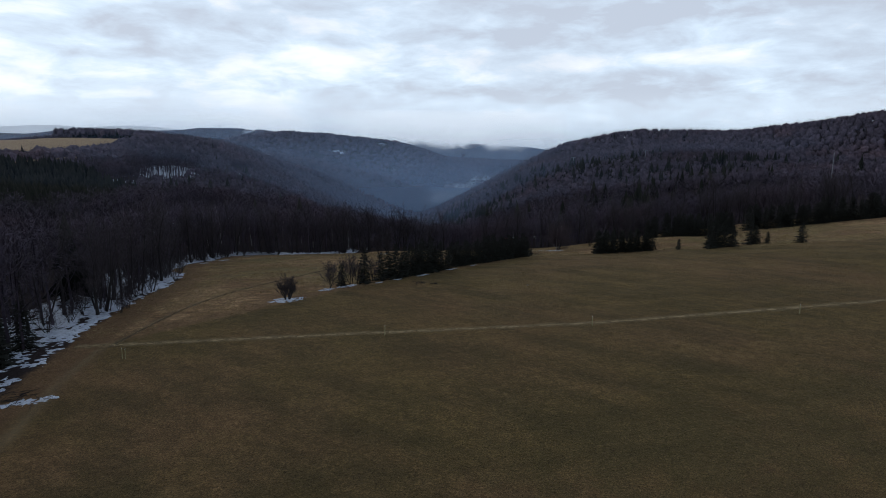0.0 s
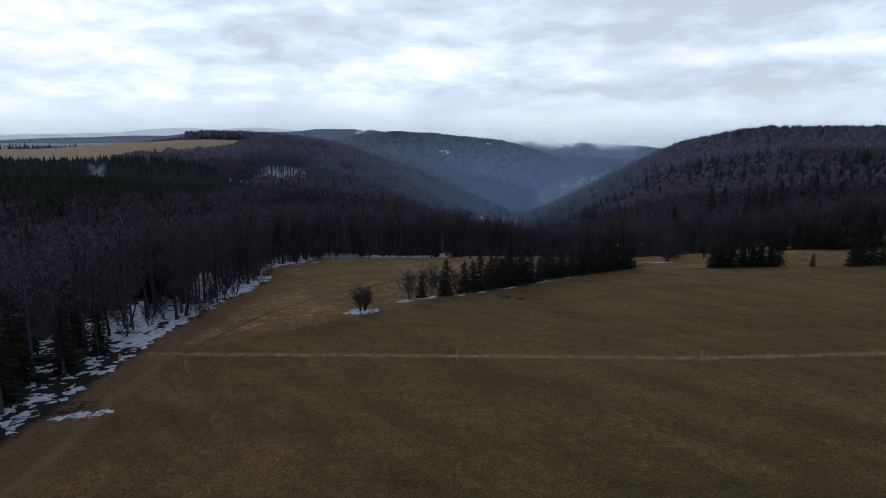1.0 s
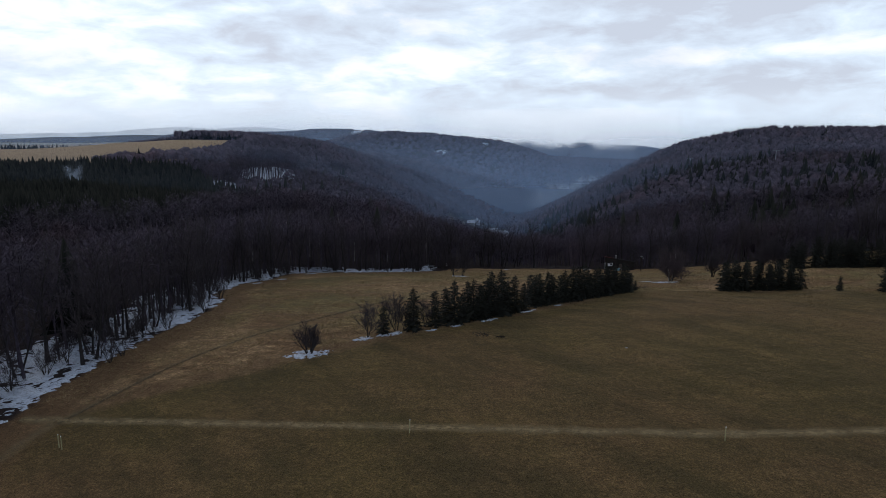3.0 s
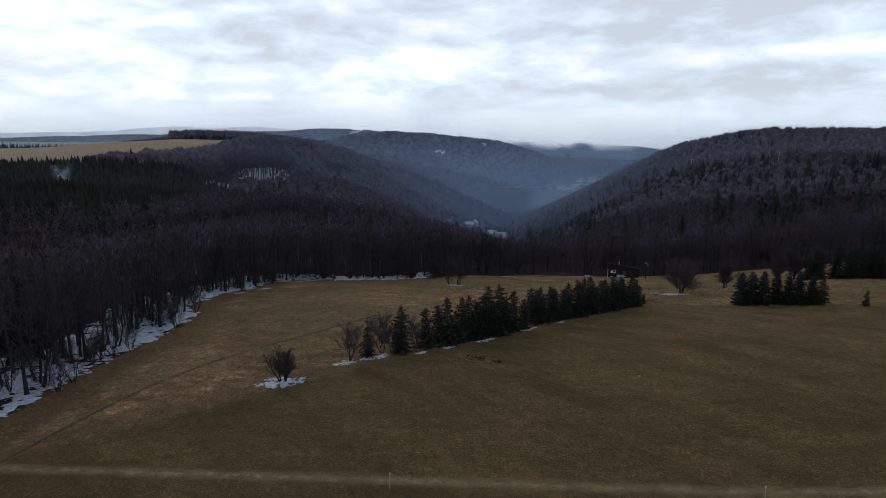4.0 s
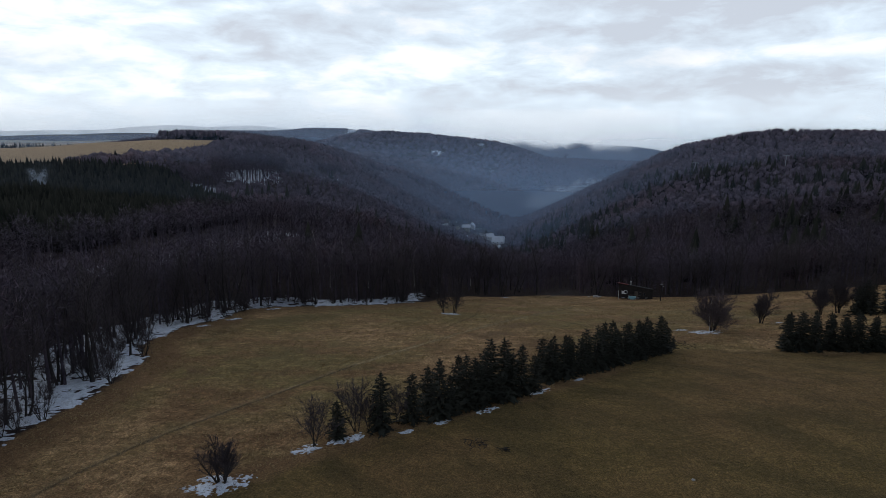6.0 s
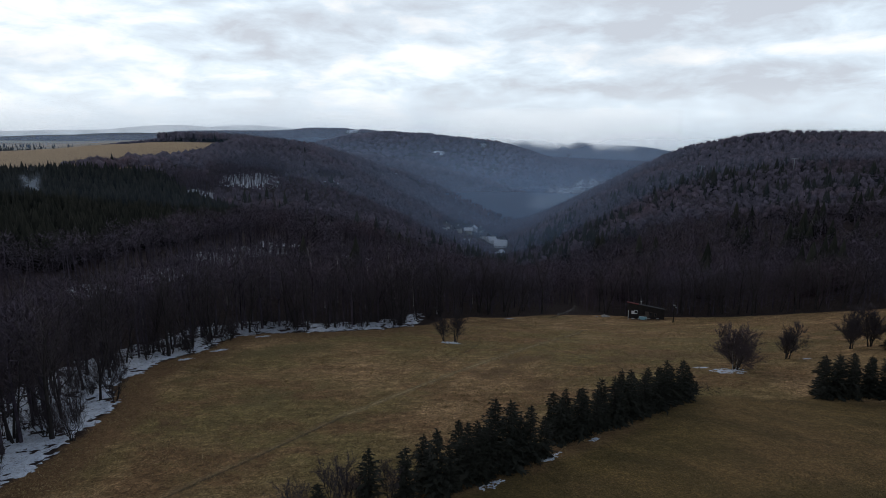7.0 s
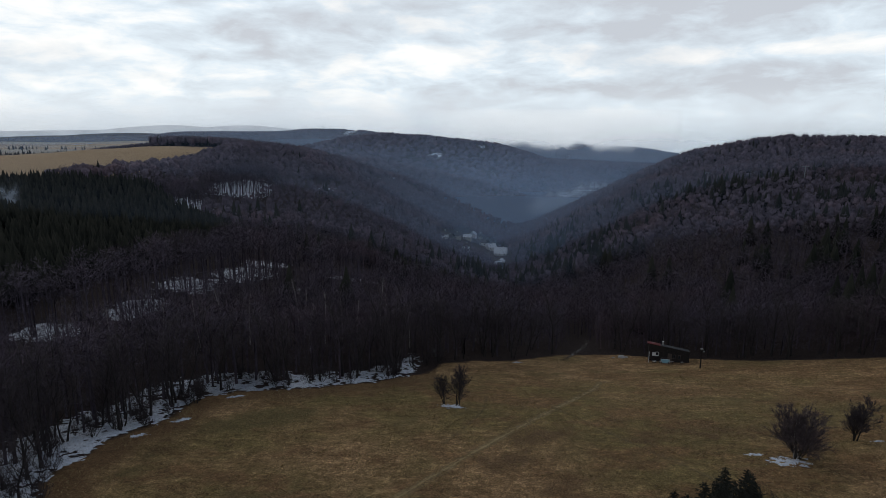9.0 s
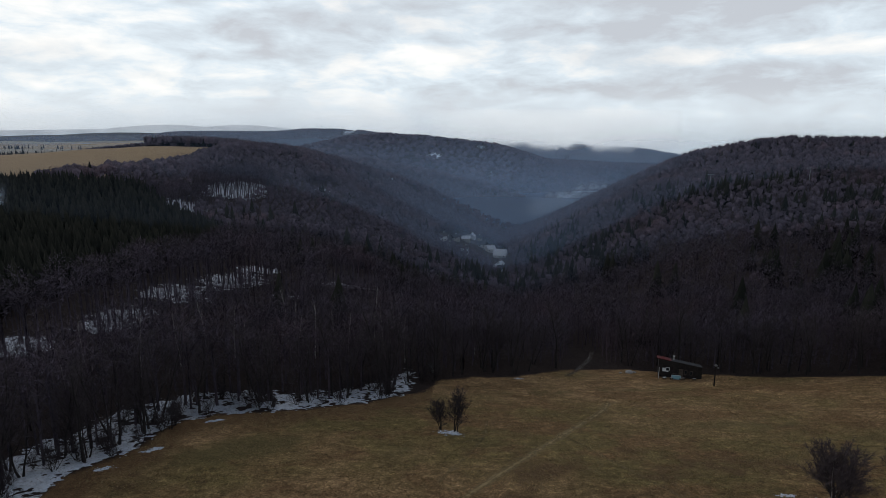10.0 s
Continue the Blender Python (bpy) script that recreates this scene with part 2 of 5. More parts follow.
    link(noise_at(0.028, 5, 0.6, (1.0, 1.0, 1.0), 70), p2.inputs[0])
    straw = mixed(node, link, p2.outputs[0], straw, green)
    p3 = ramp(node, [(0.47, (0, 0, 0)), (0.59, (1, 1, 1))])
    link(noise_at(0.09, 6, 0.65, (1.0, 1.6, 1.0), 30), p3.inputs[0])
    straw = mixed(node, link, math_node(node, link, "MULTIPLY", p3.outputs[0], 0.9), straw, rusty)
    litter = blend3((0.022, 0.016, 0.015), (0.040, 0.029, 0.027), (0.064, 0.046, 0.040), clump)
    # greyer tones for far fields, distance haze put into the colour
    hazed_field = blend3((0.22, 0.19, 0.13), (0.33, 0.29, 0.21), (0.42, 0.38, 0.29), streak)
    ff = ramp(node, [(0.44, (0, 0, 0)), (0.52, (1, 1, 1))])
    link(noise_at(0.004, 2, 0.5, (0.4, 1.6, 1.0), 10), ff.inputs[0])
    field = blend3((0.225, 0.150, 0.080), (0.320, 0.222, 0.125), (0.430, 0.305, 0.185), streak)

    def step(v, width=0.5, amount=2.0):
        """A ragged border where v (metres) crosses zero."""
        w = math_node(node, link, "MULTIPLY_ADD", wander, amount, v)
        n = node("ShaderNodeMapRange", interpolation_type="SMOOTHSTEP")
        n.inputs[1].default_value, n.inputs[2].default_value = -width, width
        link(w, n.inputs[0])
        return n.outputs[0]
    clot = ramp(node, [(0.36, (0.72, 0.69, 0.64)), (0.50, (1.10, 1.09, 1.08)), (0.64, (1.62, 1.60, 1.58))])
    link(noise_at(0.55, 7, 0.72, (0.7, 1.5, 1.0), 40), clot.inputs[0])
    straw = mixed(node, link, 1.0, straw, clot.outputs[0], "MULTIPLY")
    tussock = node("ShaderNodeTexNoise", Scale=1.7, Detail=4.0, Roughness=0.65, Distortion=1.6)
    link(at, tussock.inputs["Vector"])
    tr = ramp(node, [(0.38, (0.56, 0.55, 0.52)), (0.50, (1.0, 1.0, 1.0)), (0.64, (1.65, 1.63, 1.58))])
    link(tussock.outputs["Fac"], tr.inputs[0])
    straw = mixed(node, link, 0.85, straw, tr.outputs[0], "MULTIPLY")
    lawn = mixed(node, link, 0.35, lawn, tr.outputs[0], "MULTIPLY")
    brown = blend3((0.044, 0.024, 0.013), (0.092, 0.052, 0.026), (0.178, 0.104, 0.053), clump)
    moss = blend3((0.050, 0.043, 0.015), (0.108, 0.088, 0.034), (0.190, 0.142, 0.062), clump)
    for name, tone in (("bracken", brown), ("moss", moss)):
        f = math_node(node, link, "MULTIPLY_ADD", noise_at(0.30, 7, 0.72), 1.7, math_node(node, link, "ADD", value(name), -1.32))
        pm = node("ShaderNodeMapRange", interpolation_type="SMOOTHSTEP")
        pm.inputs[1].default_value, pm.inputs[2].default_value, pm.inputs[4].default_value = -0.12, 0.24, 0.85
        link(f, pm.inputs[0])
        straw = mixed(node, link, pm.outputs[0], straw, tone)
        if name == "moss":
            # the same mask sets darker grass into the lawn
            dark_lawn = blend3((0.032, 0.027, 0.007), (0.074, 0.058, 0.017), (0.145, 0.100, 0.038), streak)
            lawn = mixed(node, link, pm.outputs[0], lawn, dark_lawn)
    col = mixed(node, link, step(value("rough"), 1.2, 6.0), lawn, straw)
    col = mixed(node, link, step(value("verge"), 1.5, 5.0), col, rusty)
    field = mixed(node, link, step(value("plain"), 20.0, 30.0), field, mixed(node, link, ff.outputs[0], hazed_field, field))
    col = mixed(node, link, step(value("upland"), 6.0, 20.0), col, field)
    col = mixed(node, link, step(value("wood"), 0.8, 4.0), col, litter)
    lying = math_node(node, link, "MULTIPLY_ADD", noise_at(0.9, 6, 0.7), 0.6, math_node(node, link, "MULTIPLY_ADD", noise_at(0.16, 8, 0.68), 0.7, math_node(node, link, "ADD", value("snow"), -0.95)))
    sm = node("ShaderNodeMapRange", interpolation_type="SMOOTHSTEP")
    sm.inputs[1].default_value, sm.inputs[2].default_value = -0.01, 0.02
    link(lying, sm.inputs[0])
    grain = ramp(node, [(0.38, (0.36, 0.36, 0.36)), (0.62, (1.54, 1.54, 1.54))])
    link(noise_at(7.5, 4, 0.85, (1.0, 1.3, 1.0), 15), grain.inputs[0])
    col = mixed(node, link, 1.0, col, grain.outputs[0], "MULTIPLY")
    col = mixed(node, link, sm.outputs[0], col, (0.70, 0.73, 0.79))
    link(col, bsdf.inputs["Base Color"])
    bsdf.inputs["Roughness"].default_value = 0.95
    bsdf.inputs["Specular IOR Level"].default_value = 0.08
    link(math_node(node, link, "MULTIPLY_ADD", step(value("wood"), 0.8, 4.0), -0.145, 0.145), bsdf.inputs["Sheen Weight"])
    bsdf.inputs["Sheen Roughness"].default_value = 0.6
    bsdf.inputs["Sheen Tint"].default_value = (0.90, 0.62, 0.38, 1)
    h = math_node(node, link, "MULTIPLY_ADD", clump, 0.3, math_node(node, link, "MULTIPLY_ADD", blade, 0.4, math_node(node, link, "MULTIPLY", fine, 0.4)))
    b = node("ShaderNodeBump", Strength=0.8, Distance=0.5)
    link(h, b.inputs["Height"])
    link(b.outputs[0], bsdf.inputs["Normal"])
    return m


GROUND = ground_paint()


def old_snow():
    m, node, link, bsdf, out = material("old_littered_snow")
    at = node("ShaderNodeTexCoord").outputs["Object"]
    a = node("ShaderNodeTexNoise", Scale=0.9, Detail=7.0, Roughness=0.65)
    b = node("ShaderNodeTexNoise", Scale=3.2, Detail=8.0, Roughness=0.75, Distortion=1.2)
    link(at, a.inputs["Vector"])
    link(at, b.inputs["Vector"])
    r = ramp(node, [(0.3, (0.44, 0.49, 0.58)), (0.7, (0.72, 0.76, 0.83))])
    link(a.outputs["Fac"], r.inputs[0])
    d = ramp(node, [(0.51, (0, 0, 0)), (0.62, (1, 1, 1))])
    link(b.outputs["Fac"], d.inputs[0])
    col = mixed(node, link, math_node(node, link, "MULTIPLY", d.outputs[0], 0.8), r.outputs[0], (0.09, 0.075, 0.065))
    link(col, bsdf.inputs["Base Color"])
    bsdf.inputs["Roughness"].default_value = 0.7
    bp = node("ShaderNodeBump", Strength=0.5, Distance=0.08)
    link(a.outputs["Fac"], bp.inputs["Height"])
    link(bp.outputs[0], bsdf.inputs["Normal"])
    return m


OLD_SNOW = old_snow()


def track_paint(name, dark, light, edge, strength=0.6):
    """Trodden soil that frays out towards both sides of a strip (uv across 0..1)."""
    m, node, link, bsdf, out = material(name)
    tc = node("ShaderNodeTexCoord")
    a = node("ShaderNodeTexNoise", Scale=0.8, Detail=8.0, Roughness=0.7)
    link(tc.outputs["Object"], a.inputs["Vector"])
    r = ramp(node, [(0.35, dark), (0.65, light)])
    link(a.outputs["Fac"], r.inputs[0])
    link(r.outputs[0], bsdf.inputs["Base Color"])
    bsdf.inputs["Roughness"].default_value = 0.95
    uv = node("ShaderNodeSeparateXYZ")
    link(tc.outputs["UV"], uv.inputs[0])
    off = math_node(node, link, "ABSOLUTE", math_node(node, link, "SUBTRACT", uv.outputs[0], 0.5))
    v = math_node(node, link, "SUBTRACT", math_node(node, link, "MULTIPLY_ADD", a.outputs["Fac"], 0.9, edge), math_node(node, link, "MULTIPLY", off, 2.0))
    s = node("ShaderNodeMapRange", interpolation_type="SMOOTHSTEP")
    s.inputs[1].default_value, s.inputs[2].default_value, s.inputs[4].default_value = -0.3, 0.7, strength
    link(v, s.inputs[0])
    link(s.outputs[0], bsdf.inputs["Alpha"])
    return m


TRAIL = track_paint("trodden_straw", (0.245, 0.168, 0.076), (0.385, 0.275, 0.132), 0.12, 0.66)
FAINT_TRAIL = track_paint("thinly_trodden_grass", (0.22, 0.15, 0.07), (0.345, 0.245, 0.12), 0.05, 0.38)
RUT = track_paint("damp_rut_soil", (0.045, 0.030, 0.016), (0.085, 0.058, 0.030), 0.1, 0.5)
PALE_ROAD = track_paint("pale_forest_road", (0.07, 0.058, 0.052), (0.15, 0.125, 0.11), 0.1, 0.6)


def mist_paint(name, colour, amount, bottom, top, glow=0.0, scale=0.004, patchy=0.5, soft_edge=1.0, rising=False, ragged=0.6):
    """See-through tint standing in for haze, mist or cloud, denser low down, in drifting patches."""
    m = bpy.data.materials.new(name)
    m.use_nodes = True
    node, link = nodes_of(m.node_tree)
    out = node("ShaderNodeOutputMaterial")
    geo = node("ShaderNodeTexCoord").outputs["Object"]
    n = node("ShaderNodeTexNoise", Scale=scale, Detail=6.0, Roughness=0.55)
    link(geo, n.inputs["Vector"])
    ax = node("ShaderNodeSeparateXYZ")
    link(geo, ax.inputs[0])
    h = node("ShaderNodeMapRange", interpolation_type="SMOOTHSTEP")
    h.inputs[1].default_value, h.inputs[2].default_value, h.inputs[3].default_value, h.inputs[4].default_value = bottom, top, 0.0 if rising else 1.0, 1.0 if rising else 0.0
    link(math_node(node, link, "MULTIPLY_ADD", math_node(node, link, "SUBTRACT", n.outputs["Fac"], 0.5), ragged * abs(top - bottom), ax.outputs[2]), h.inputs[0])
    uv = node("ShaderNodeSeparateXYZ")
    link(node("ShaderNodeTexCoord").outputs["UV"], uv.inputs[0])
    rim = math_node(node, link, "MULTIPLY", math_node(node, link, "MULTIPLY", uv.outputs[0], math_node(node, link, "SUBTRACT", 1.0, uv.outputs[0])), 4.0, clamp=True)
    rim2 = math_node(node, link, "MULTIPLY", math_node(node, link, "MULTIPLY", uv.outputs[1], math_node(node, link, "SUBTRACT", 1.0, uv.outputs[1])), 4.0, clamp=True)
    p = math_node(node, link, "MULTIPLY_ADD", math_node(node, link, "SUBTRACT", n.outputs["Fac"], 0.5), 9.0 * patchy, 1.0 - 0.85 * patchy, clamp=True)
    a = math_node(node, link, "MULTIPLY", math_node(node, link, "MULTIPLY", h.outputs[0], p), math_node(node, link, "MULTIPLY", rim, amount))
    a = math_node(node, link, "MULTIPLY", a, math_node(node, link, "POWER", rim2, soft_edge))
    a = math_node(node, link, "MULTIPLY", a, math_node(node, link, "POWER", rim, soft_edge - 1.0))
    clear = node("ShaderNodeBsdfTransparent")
    # with glow the sheet emits its brightness instead of scattering light
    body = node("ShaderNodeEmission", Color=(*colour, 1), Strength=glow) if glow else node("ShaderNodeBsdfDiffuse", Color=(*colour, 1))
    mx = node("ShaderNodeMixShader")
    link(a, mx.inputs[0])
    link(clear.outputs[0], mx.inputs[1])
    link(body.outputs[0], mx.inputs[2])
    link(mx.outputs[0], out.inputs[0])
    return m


# ---- lie of the land ----
def softplus(v, w):
    return w * np.logaddexp(0.0, v / w)

def meadow(x, y):
    z = 0.03 * x + 0.45 - 0.128 * softplus(y - 60, 8.0)
    z = z + 0.05 * softplus(x - 80, 20.0) - 0.04 * softplus(x - 260, 60.0)
    z = z - 5.2 * np.exp(-((x - 48) / 50) ** 2 - ((y - 165) / 45) ** 2)
    z = z + 0.12 * softplus(-x - 50, 12.0) / (1 + np.exp(-(y - 125) / 15)) - 0.6 * np.exp(-((x + 25) / 26) ** 2 - ((y - 136) / 14) ** 2)
    z = z - 1.3 * np.exp(-((x + 3) / 22) ** 2 - ((y - 150) / 18) ** 2) - 0.6 * np.exp(-((x - 51) / 11) ** 2 - ((y - 82) / 8) ** 2)
    z = z + 1.2 * np.exp(-((x - 68) / 12) ** 2 - ((y - 97) / 10) ** 2)
    z = z + 3.6 * np.exp(-((x + 86) / 18) ** 2 - ((y - 188) / 13) ** 2) + 5.0 * np.exp(-((x + 74) / 17) ** 2 - ((y - 222) / 18) ** 2)
    return z - 0.22 * softplus(y - 178, 14.0)

# crest lines of the hills: slope, rounding, points
RIDGES = [
    (0.28, 100, [(-2600, 900, 4), (-1500, 700, 2), (-450, 640, 9), (-384, 642, 12), (-332, 645, 16), (-287, 650, 18), (-253, 652, 17), (-219, 655, 13), (-150, 655, -7), (-60, 690, -42), (20, 760, -88)]),
    (0.25, 40, [(-317, 720, 10), (-291, 720, 14), (-259, 720, 14), (-233, 720, 11), (-202, 720, 8)]),
    (0.28, 100, [(-1500, 520, 6), (-450, 530, 9), (-275, 520, 5)]),
    (0.20, 100, [(-1500, 420, 4), (-450, 410, 3), (-260, 405, -4)]),
    (0.25, 25, [(-235, 440, -5), (-190, 470, -3), (-148, 492, -2), (-105, 545, -20)]),
    (0.20, 60, [(-900, 250, 0), (-420, 250, -3), (-200, 285, -9), (-100, 310, -19), (-40, 370, -33), (30, 450, -62)]),
    (0.14, 40, [(-600, 150, 4), (-300, 170, 0), (-120, 180, -6), (-70, 190, -11)]),
    (0.33, 60, [(90, 800, -100), (122, 782, -80), (190, 760, -50), (230, 740, -31), (262, 722, -14), (303, 690, 9), (360, 655, 20), (444, 600, 19), (575, 520, 40), (900, 380, 72), (1600, 100, 100)]),
    (0.26, 80, [(575, 520, 28), (400, 540, 8), (300, 490, 4), (243, 437, -5), (190, 370, -24), (130, 300, -44)]),
    (0.15, 60, [(900, 200, 40), (500, 240, 14), (260, 250, -4), (150, 230, -16)]),
    (0.22, 90, [(-1000, 2450, 25), (-603, 2300, 26), (-476, 2300, 36), (-349, 2300, 34), (-265, 2300, 20), (-181, 2300, -9), (-97, 2300, -40)]),
    (0.30, 60, [(-311, 1500, -10), (-256, 1500, 5), (-193, 1500, 19), (-131, 1500, 24), (-63, 1500, 20), (20, 1500, 12), (77, 1500, 6), (128, 1438, -15), (164, 1392, -44), (218, 1316, -71), (257, 1254, -94)]),
    (0.35, 40, [(-35, 1490, 7), (44, 1380, -26), (100, 1270, -58), (129, 1160, -90)]),
    (0.35, 40, [(-160, 1480, 10), (-90, 1340, -24), (-20, 1220, -56), (20, 1130, -84)]),
    (0.32, 50, [(-247, 1050, -3), (-141, 1050, -13), (-72, 1040, -25), (4, 1020, -47), (59, 980, -77), (83, 940, -93)]),
    (0.25, 120, [(226, 2600, -8), (418, 2600, -23), (585, 2600, -26), (777, 2600, -38), (850, 2600, -50), (913, 2600, -62), (1069, 2600, -99)]),
    (0.06, 200, [(-3000, 2700, 0), (-1859, 2600, 2), (-1573, 2600, 14), (-1384, 2600, 10), (-1028, 2600, 14), (-720, 2600, 12)]),
    (0.09, 400, [(-2600, 1500, -6), (-1300, 1500, -5), (-780, 1500, -5), (-900, 2000, -4)]),
    (0.06, 500, [(-4600, 1500, 0), (-2400, 2000, -8), (-1500, 2700, -12), (-900, 3600, -20)]),
    (0.13, 200, [(-4600, 4500, 15), (-2500, 4600, 40), (-2032, 4600, 74), (-1866, 4600, 42), (-1655, 4600, 52), (-1486, 4600, 72), (-1340, 4600, 10)]),
]

def ridge(x, y, slope, width, line):
    best = np.full(x.shape, -1e9)
    for (ax, ay, az), (bx, by, bz) in zip(line, line[1:]):
        ux, uy = bx - ax, by - ay
        s = np.clip(((x - ax) * ux + (y - ay) * uy) / (ux * ux + uy * uy), 0, 1)
        d = np.hypot(x - ax - s * ux, y - ay - s * uy)
        h = az + s * (bz - az) - slope * (np.sqrt(d * d + width * width) - width)
        best = np.maximum(best, h)
    return best

VALLEY = [(34, 215, -24), (27, 300, -46), (40, 420, -64), (54, 610, -82), (80, 800, -100), (150, 1000, -108), (300, 1200, -114), (480, 1600, -122)]

def height(x, y):
    x, y = np.asarray(x, float), np.asarray(y, float)
    k = 5.0
    total = np.logaddexp(meadow(x, y) / k, (-104.0 - 0.04 * np.clip(y - 1500, 0, 3500)) / k)
    for slope, width, line in RIDGES:
        total = np.logaddexp(total, ridge(x, y, slope, width, line) / k)
    cut = -ridge(x, y, 0.55, 25, [(a, b, -c) for a, b, c in VALLEY])
    return k * (total - np.logaddexp(0.0, total - cut / k))


def inside(x, y, outline):
    """Signed distance in metres to a closed outline, positive inside."""
    x, y = np.asarray(x, float), np.asarray(y, float)
    d, odd = np.full(x.shape, 1e9), np.zeros(x.shape, bool)
    for (ax, ay), (bx, by) in zip(outline, outline[1:] + outline[:1]):
        ux, uy = bx - ax, by - ay
        s = np.clip(((x - ax) * ux + (y - ay) * uy) / (ux * ux + uy * uy), 0, 1)
        d = np.minimum(d, np.hypot(x - ax - s * ux, y - ay - s * uy))
        if by != ay:
            odd ^= ((ay > y) != (by > y)) & (x < ux * (y - ay) / uy + ax)
    return np.where(odd, d, -d)


# borders of the clearing, the upland field, the spruce stand and the short grass
CLEARING = [(-44, -90), (-42, 12), (-41, 25), (-41, 43), (-40, 57), (-38.5, 71), (-40, 85), (-45, 94), (-43.6, 106), (-39.5, 111.5), (-38.4, 121), (-34, 124.6), (-22, 127.8), (-12.5, 132), (-8, 136.5), (-3, 139.5), (0, 147.5), (6, 150.5), (15, 152), (27, 159.5), (40, 161.5), (58, 154.5), (67, 149.5), (82, 144), (95, 139), (120, 133), (150, 124), (220, 118), (400, 60), (400, -90)]
UPLAND = [(-2400, 420), (-500, 410), (-300, 420), (-262, 428), (-238, 470), (-220, 520), (-209, 585), (-206, 650), (-250, 672), (-290, 676), (-330, 690), (-430, 720), (-520, 900), (-2400, 960)]
SPRUCES = [(-94, 165), (-89, 225), (-93, 310), (-190, 425), (-262, 430), (-700, 430), (-700, 140), (-140, 140)]
ROUGH = [(-60, 20), (-36, 36), (-17, 49.5), (-5.4, 57.4), (9.4, 66.3), (20.6, 75), (31, 84), (44.5, 83), (57, 80.5), (66, 71.5), (84, 68), (110, 64), (400, 40), (400, 300), (-60, 300)]


def plain_side(x, y):
    """Distance into the far farmland, beyond the wooded hills."""
    return np.minimum(np.minimum(-(x + 0.47 * (y - 20)), y - 668), 2150 - y)


def wooded(x, y):
    return -np.maximum(np.maximum(inside(x, y, CLEARING), inside(x, y, UPLAND)), plain_side(x, y))


def snow_cover(x, y):
    """How readily old snow lies, by shaded stretch of wood."""
    s = np.zeros(np.shape(x))
    for cx, cy, rx, ry, v in [(-73, 171, 6.5, 14, 0.54), (-80, 150, 9, 8, 0.46), (-71, 198, 12, 13, 0.47), (-64, 222, 11, 20, 0.47), (-64, 246, 12, 12, 0.44), (-42, 205, 10, 8, 0.32), (-30, 236, 14, 10, 0.36), (-141, 456, 24, 30, 0.58), (-162, 398, 26, 20, 0.52), (-95, 526, 12, 30, 0.36), (-78, 735, 12, 30, 0.40), (-72, 819, 14, 30, 0.40), (-38, 828, 12, 26, 0.38), (-12, 1330, 24, 9, 0.40), (26, 1338, 18, 10, 0.38), (66, 1340, 20, 10, 0.39), (92, 1425, 16, 30, 0.44), (102, 1250, 14, 30, 0.40), (-60, 1300, 30, 14, 0.38), (-100, 770, 14, 40, 0.42), (-76, 940, 12, 50, 0.40), (-330, 2250, 30, 120, 0.40), (48, 640, 12, 40, 0.30)]:
        s = np.maximum(s, v * np.exp(-((x - cx) / rx) ** 2 - ((y - cy) / ry) ** 2))
    return s


# patches of bracken and moss in the straw meadow, darker ones in the lawn: centre, half lengths, turn, strength
BRACKEN = [(14, 106, 8, 4.5, 20, 0.75), (9, 97.5, 7, 4, 30, 0.7), (36, 106, 9, 4, -5, 0.75), (27, 104, 6, 4.5, 0, 0.6), (24, 129, 7, 2.5, 5, 0.6), (15, 91, 7, 3, 15, 0.6), (26, 111, 4, 3, 0, 0.5), (-14, 109, 5, 2.5, 20, 0.45), (-36, 102, 4, 7, 0, 0.6), (-7, 126, 6, 2.5, 10, 0.5), (-2, 90, 4, 3, 30, 0.45), (-30, 78, 5, 9, 20, 0.5)]
MOSS = [(-26, 112, 12, 5.5, 25, 0.8), (-36, 97, 5, 7, -10, 0.55), (-21, 88, 8, 6, 40, 0.6), (-5, 111, 6, 4, 50, 0.6), (17, 141, 14, 4, 8, 0.55), (34, 144, 12, 3.5, 0, 0.5), (45, 121, 14, 4, -10, 0.6), (-12, 131, 8, 2.5, 20, 0.5), (62, 112, 14, 6, 0, 0.6), (50, 108, 10, 5, 0, 0.55), (72, 120, 12, 5, 0, 0.6), (1, 104, 4, 3, 50, 0.45), (18, 0, 24, 11, -12, 0.75), (40, 6, 18, 9, 0, 0.65), (-22, 8, 10, 5, 20, 0.45)]


def patches(x, y, spots):
    s = np.zeros(np.shape(x))
    for cx, cy, rx, ry, turn, v in spots:
        c, k = math.cos(radians(turn)), math.sin(radians(turn))
        a, b = (x - cx) * c + (y - cy) * k, (y - cy) * c - (x - cx) * k
        s = np.maximum(s, v * np.exp(-(a / rx) ** 2 - (b / ry) ** 2))
    return s


# ---- mesh helpers ----
def mesh_of(name, verts, tris, mat, smooth=False):
    verts, tris = np.asarray(verts, np.float32).reshape(-1, 3), np.asarray(tris, np.int32)
    size = tris.shape[1]
    me = bpy.data.meshes.new(name)
    me.vertices.add(len(verts))
    me.vertices.foreach_set("co", verts.ravel())
    me.loops.add(tris.size)
    me.loops.foreach_set("vertex_index", tris.ravel())
    me.polygons.add(len(tris))
    me.polygons.foreach_set("loop_start", np.arange(0, tris.size, size, dtype=np.int32))
    me.polygons.foreach_set("use_smooth", np.full(len(tris), smooth))
    me.update(calc_edges=True)
    me.materials.append(mat)
    return me


def put(name, me, parent=None, m=None, label="", category="", group="", kind=""):
    ob = new(name, me)
    if parent is not None:
        ob.parent = parent
    if m is not None:
        ob.matrix_basis = m
    return tagged(ob, label, category, group, kind)


def part(name, bm, mat, parent, label=""):
    me = bpy.data.meshes.new(name)
    bm.to_mesh(me)
    bm.free()
    me.materials.append(mat)
    return put(name, me, parent, None, label)


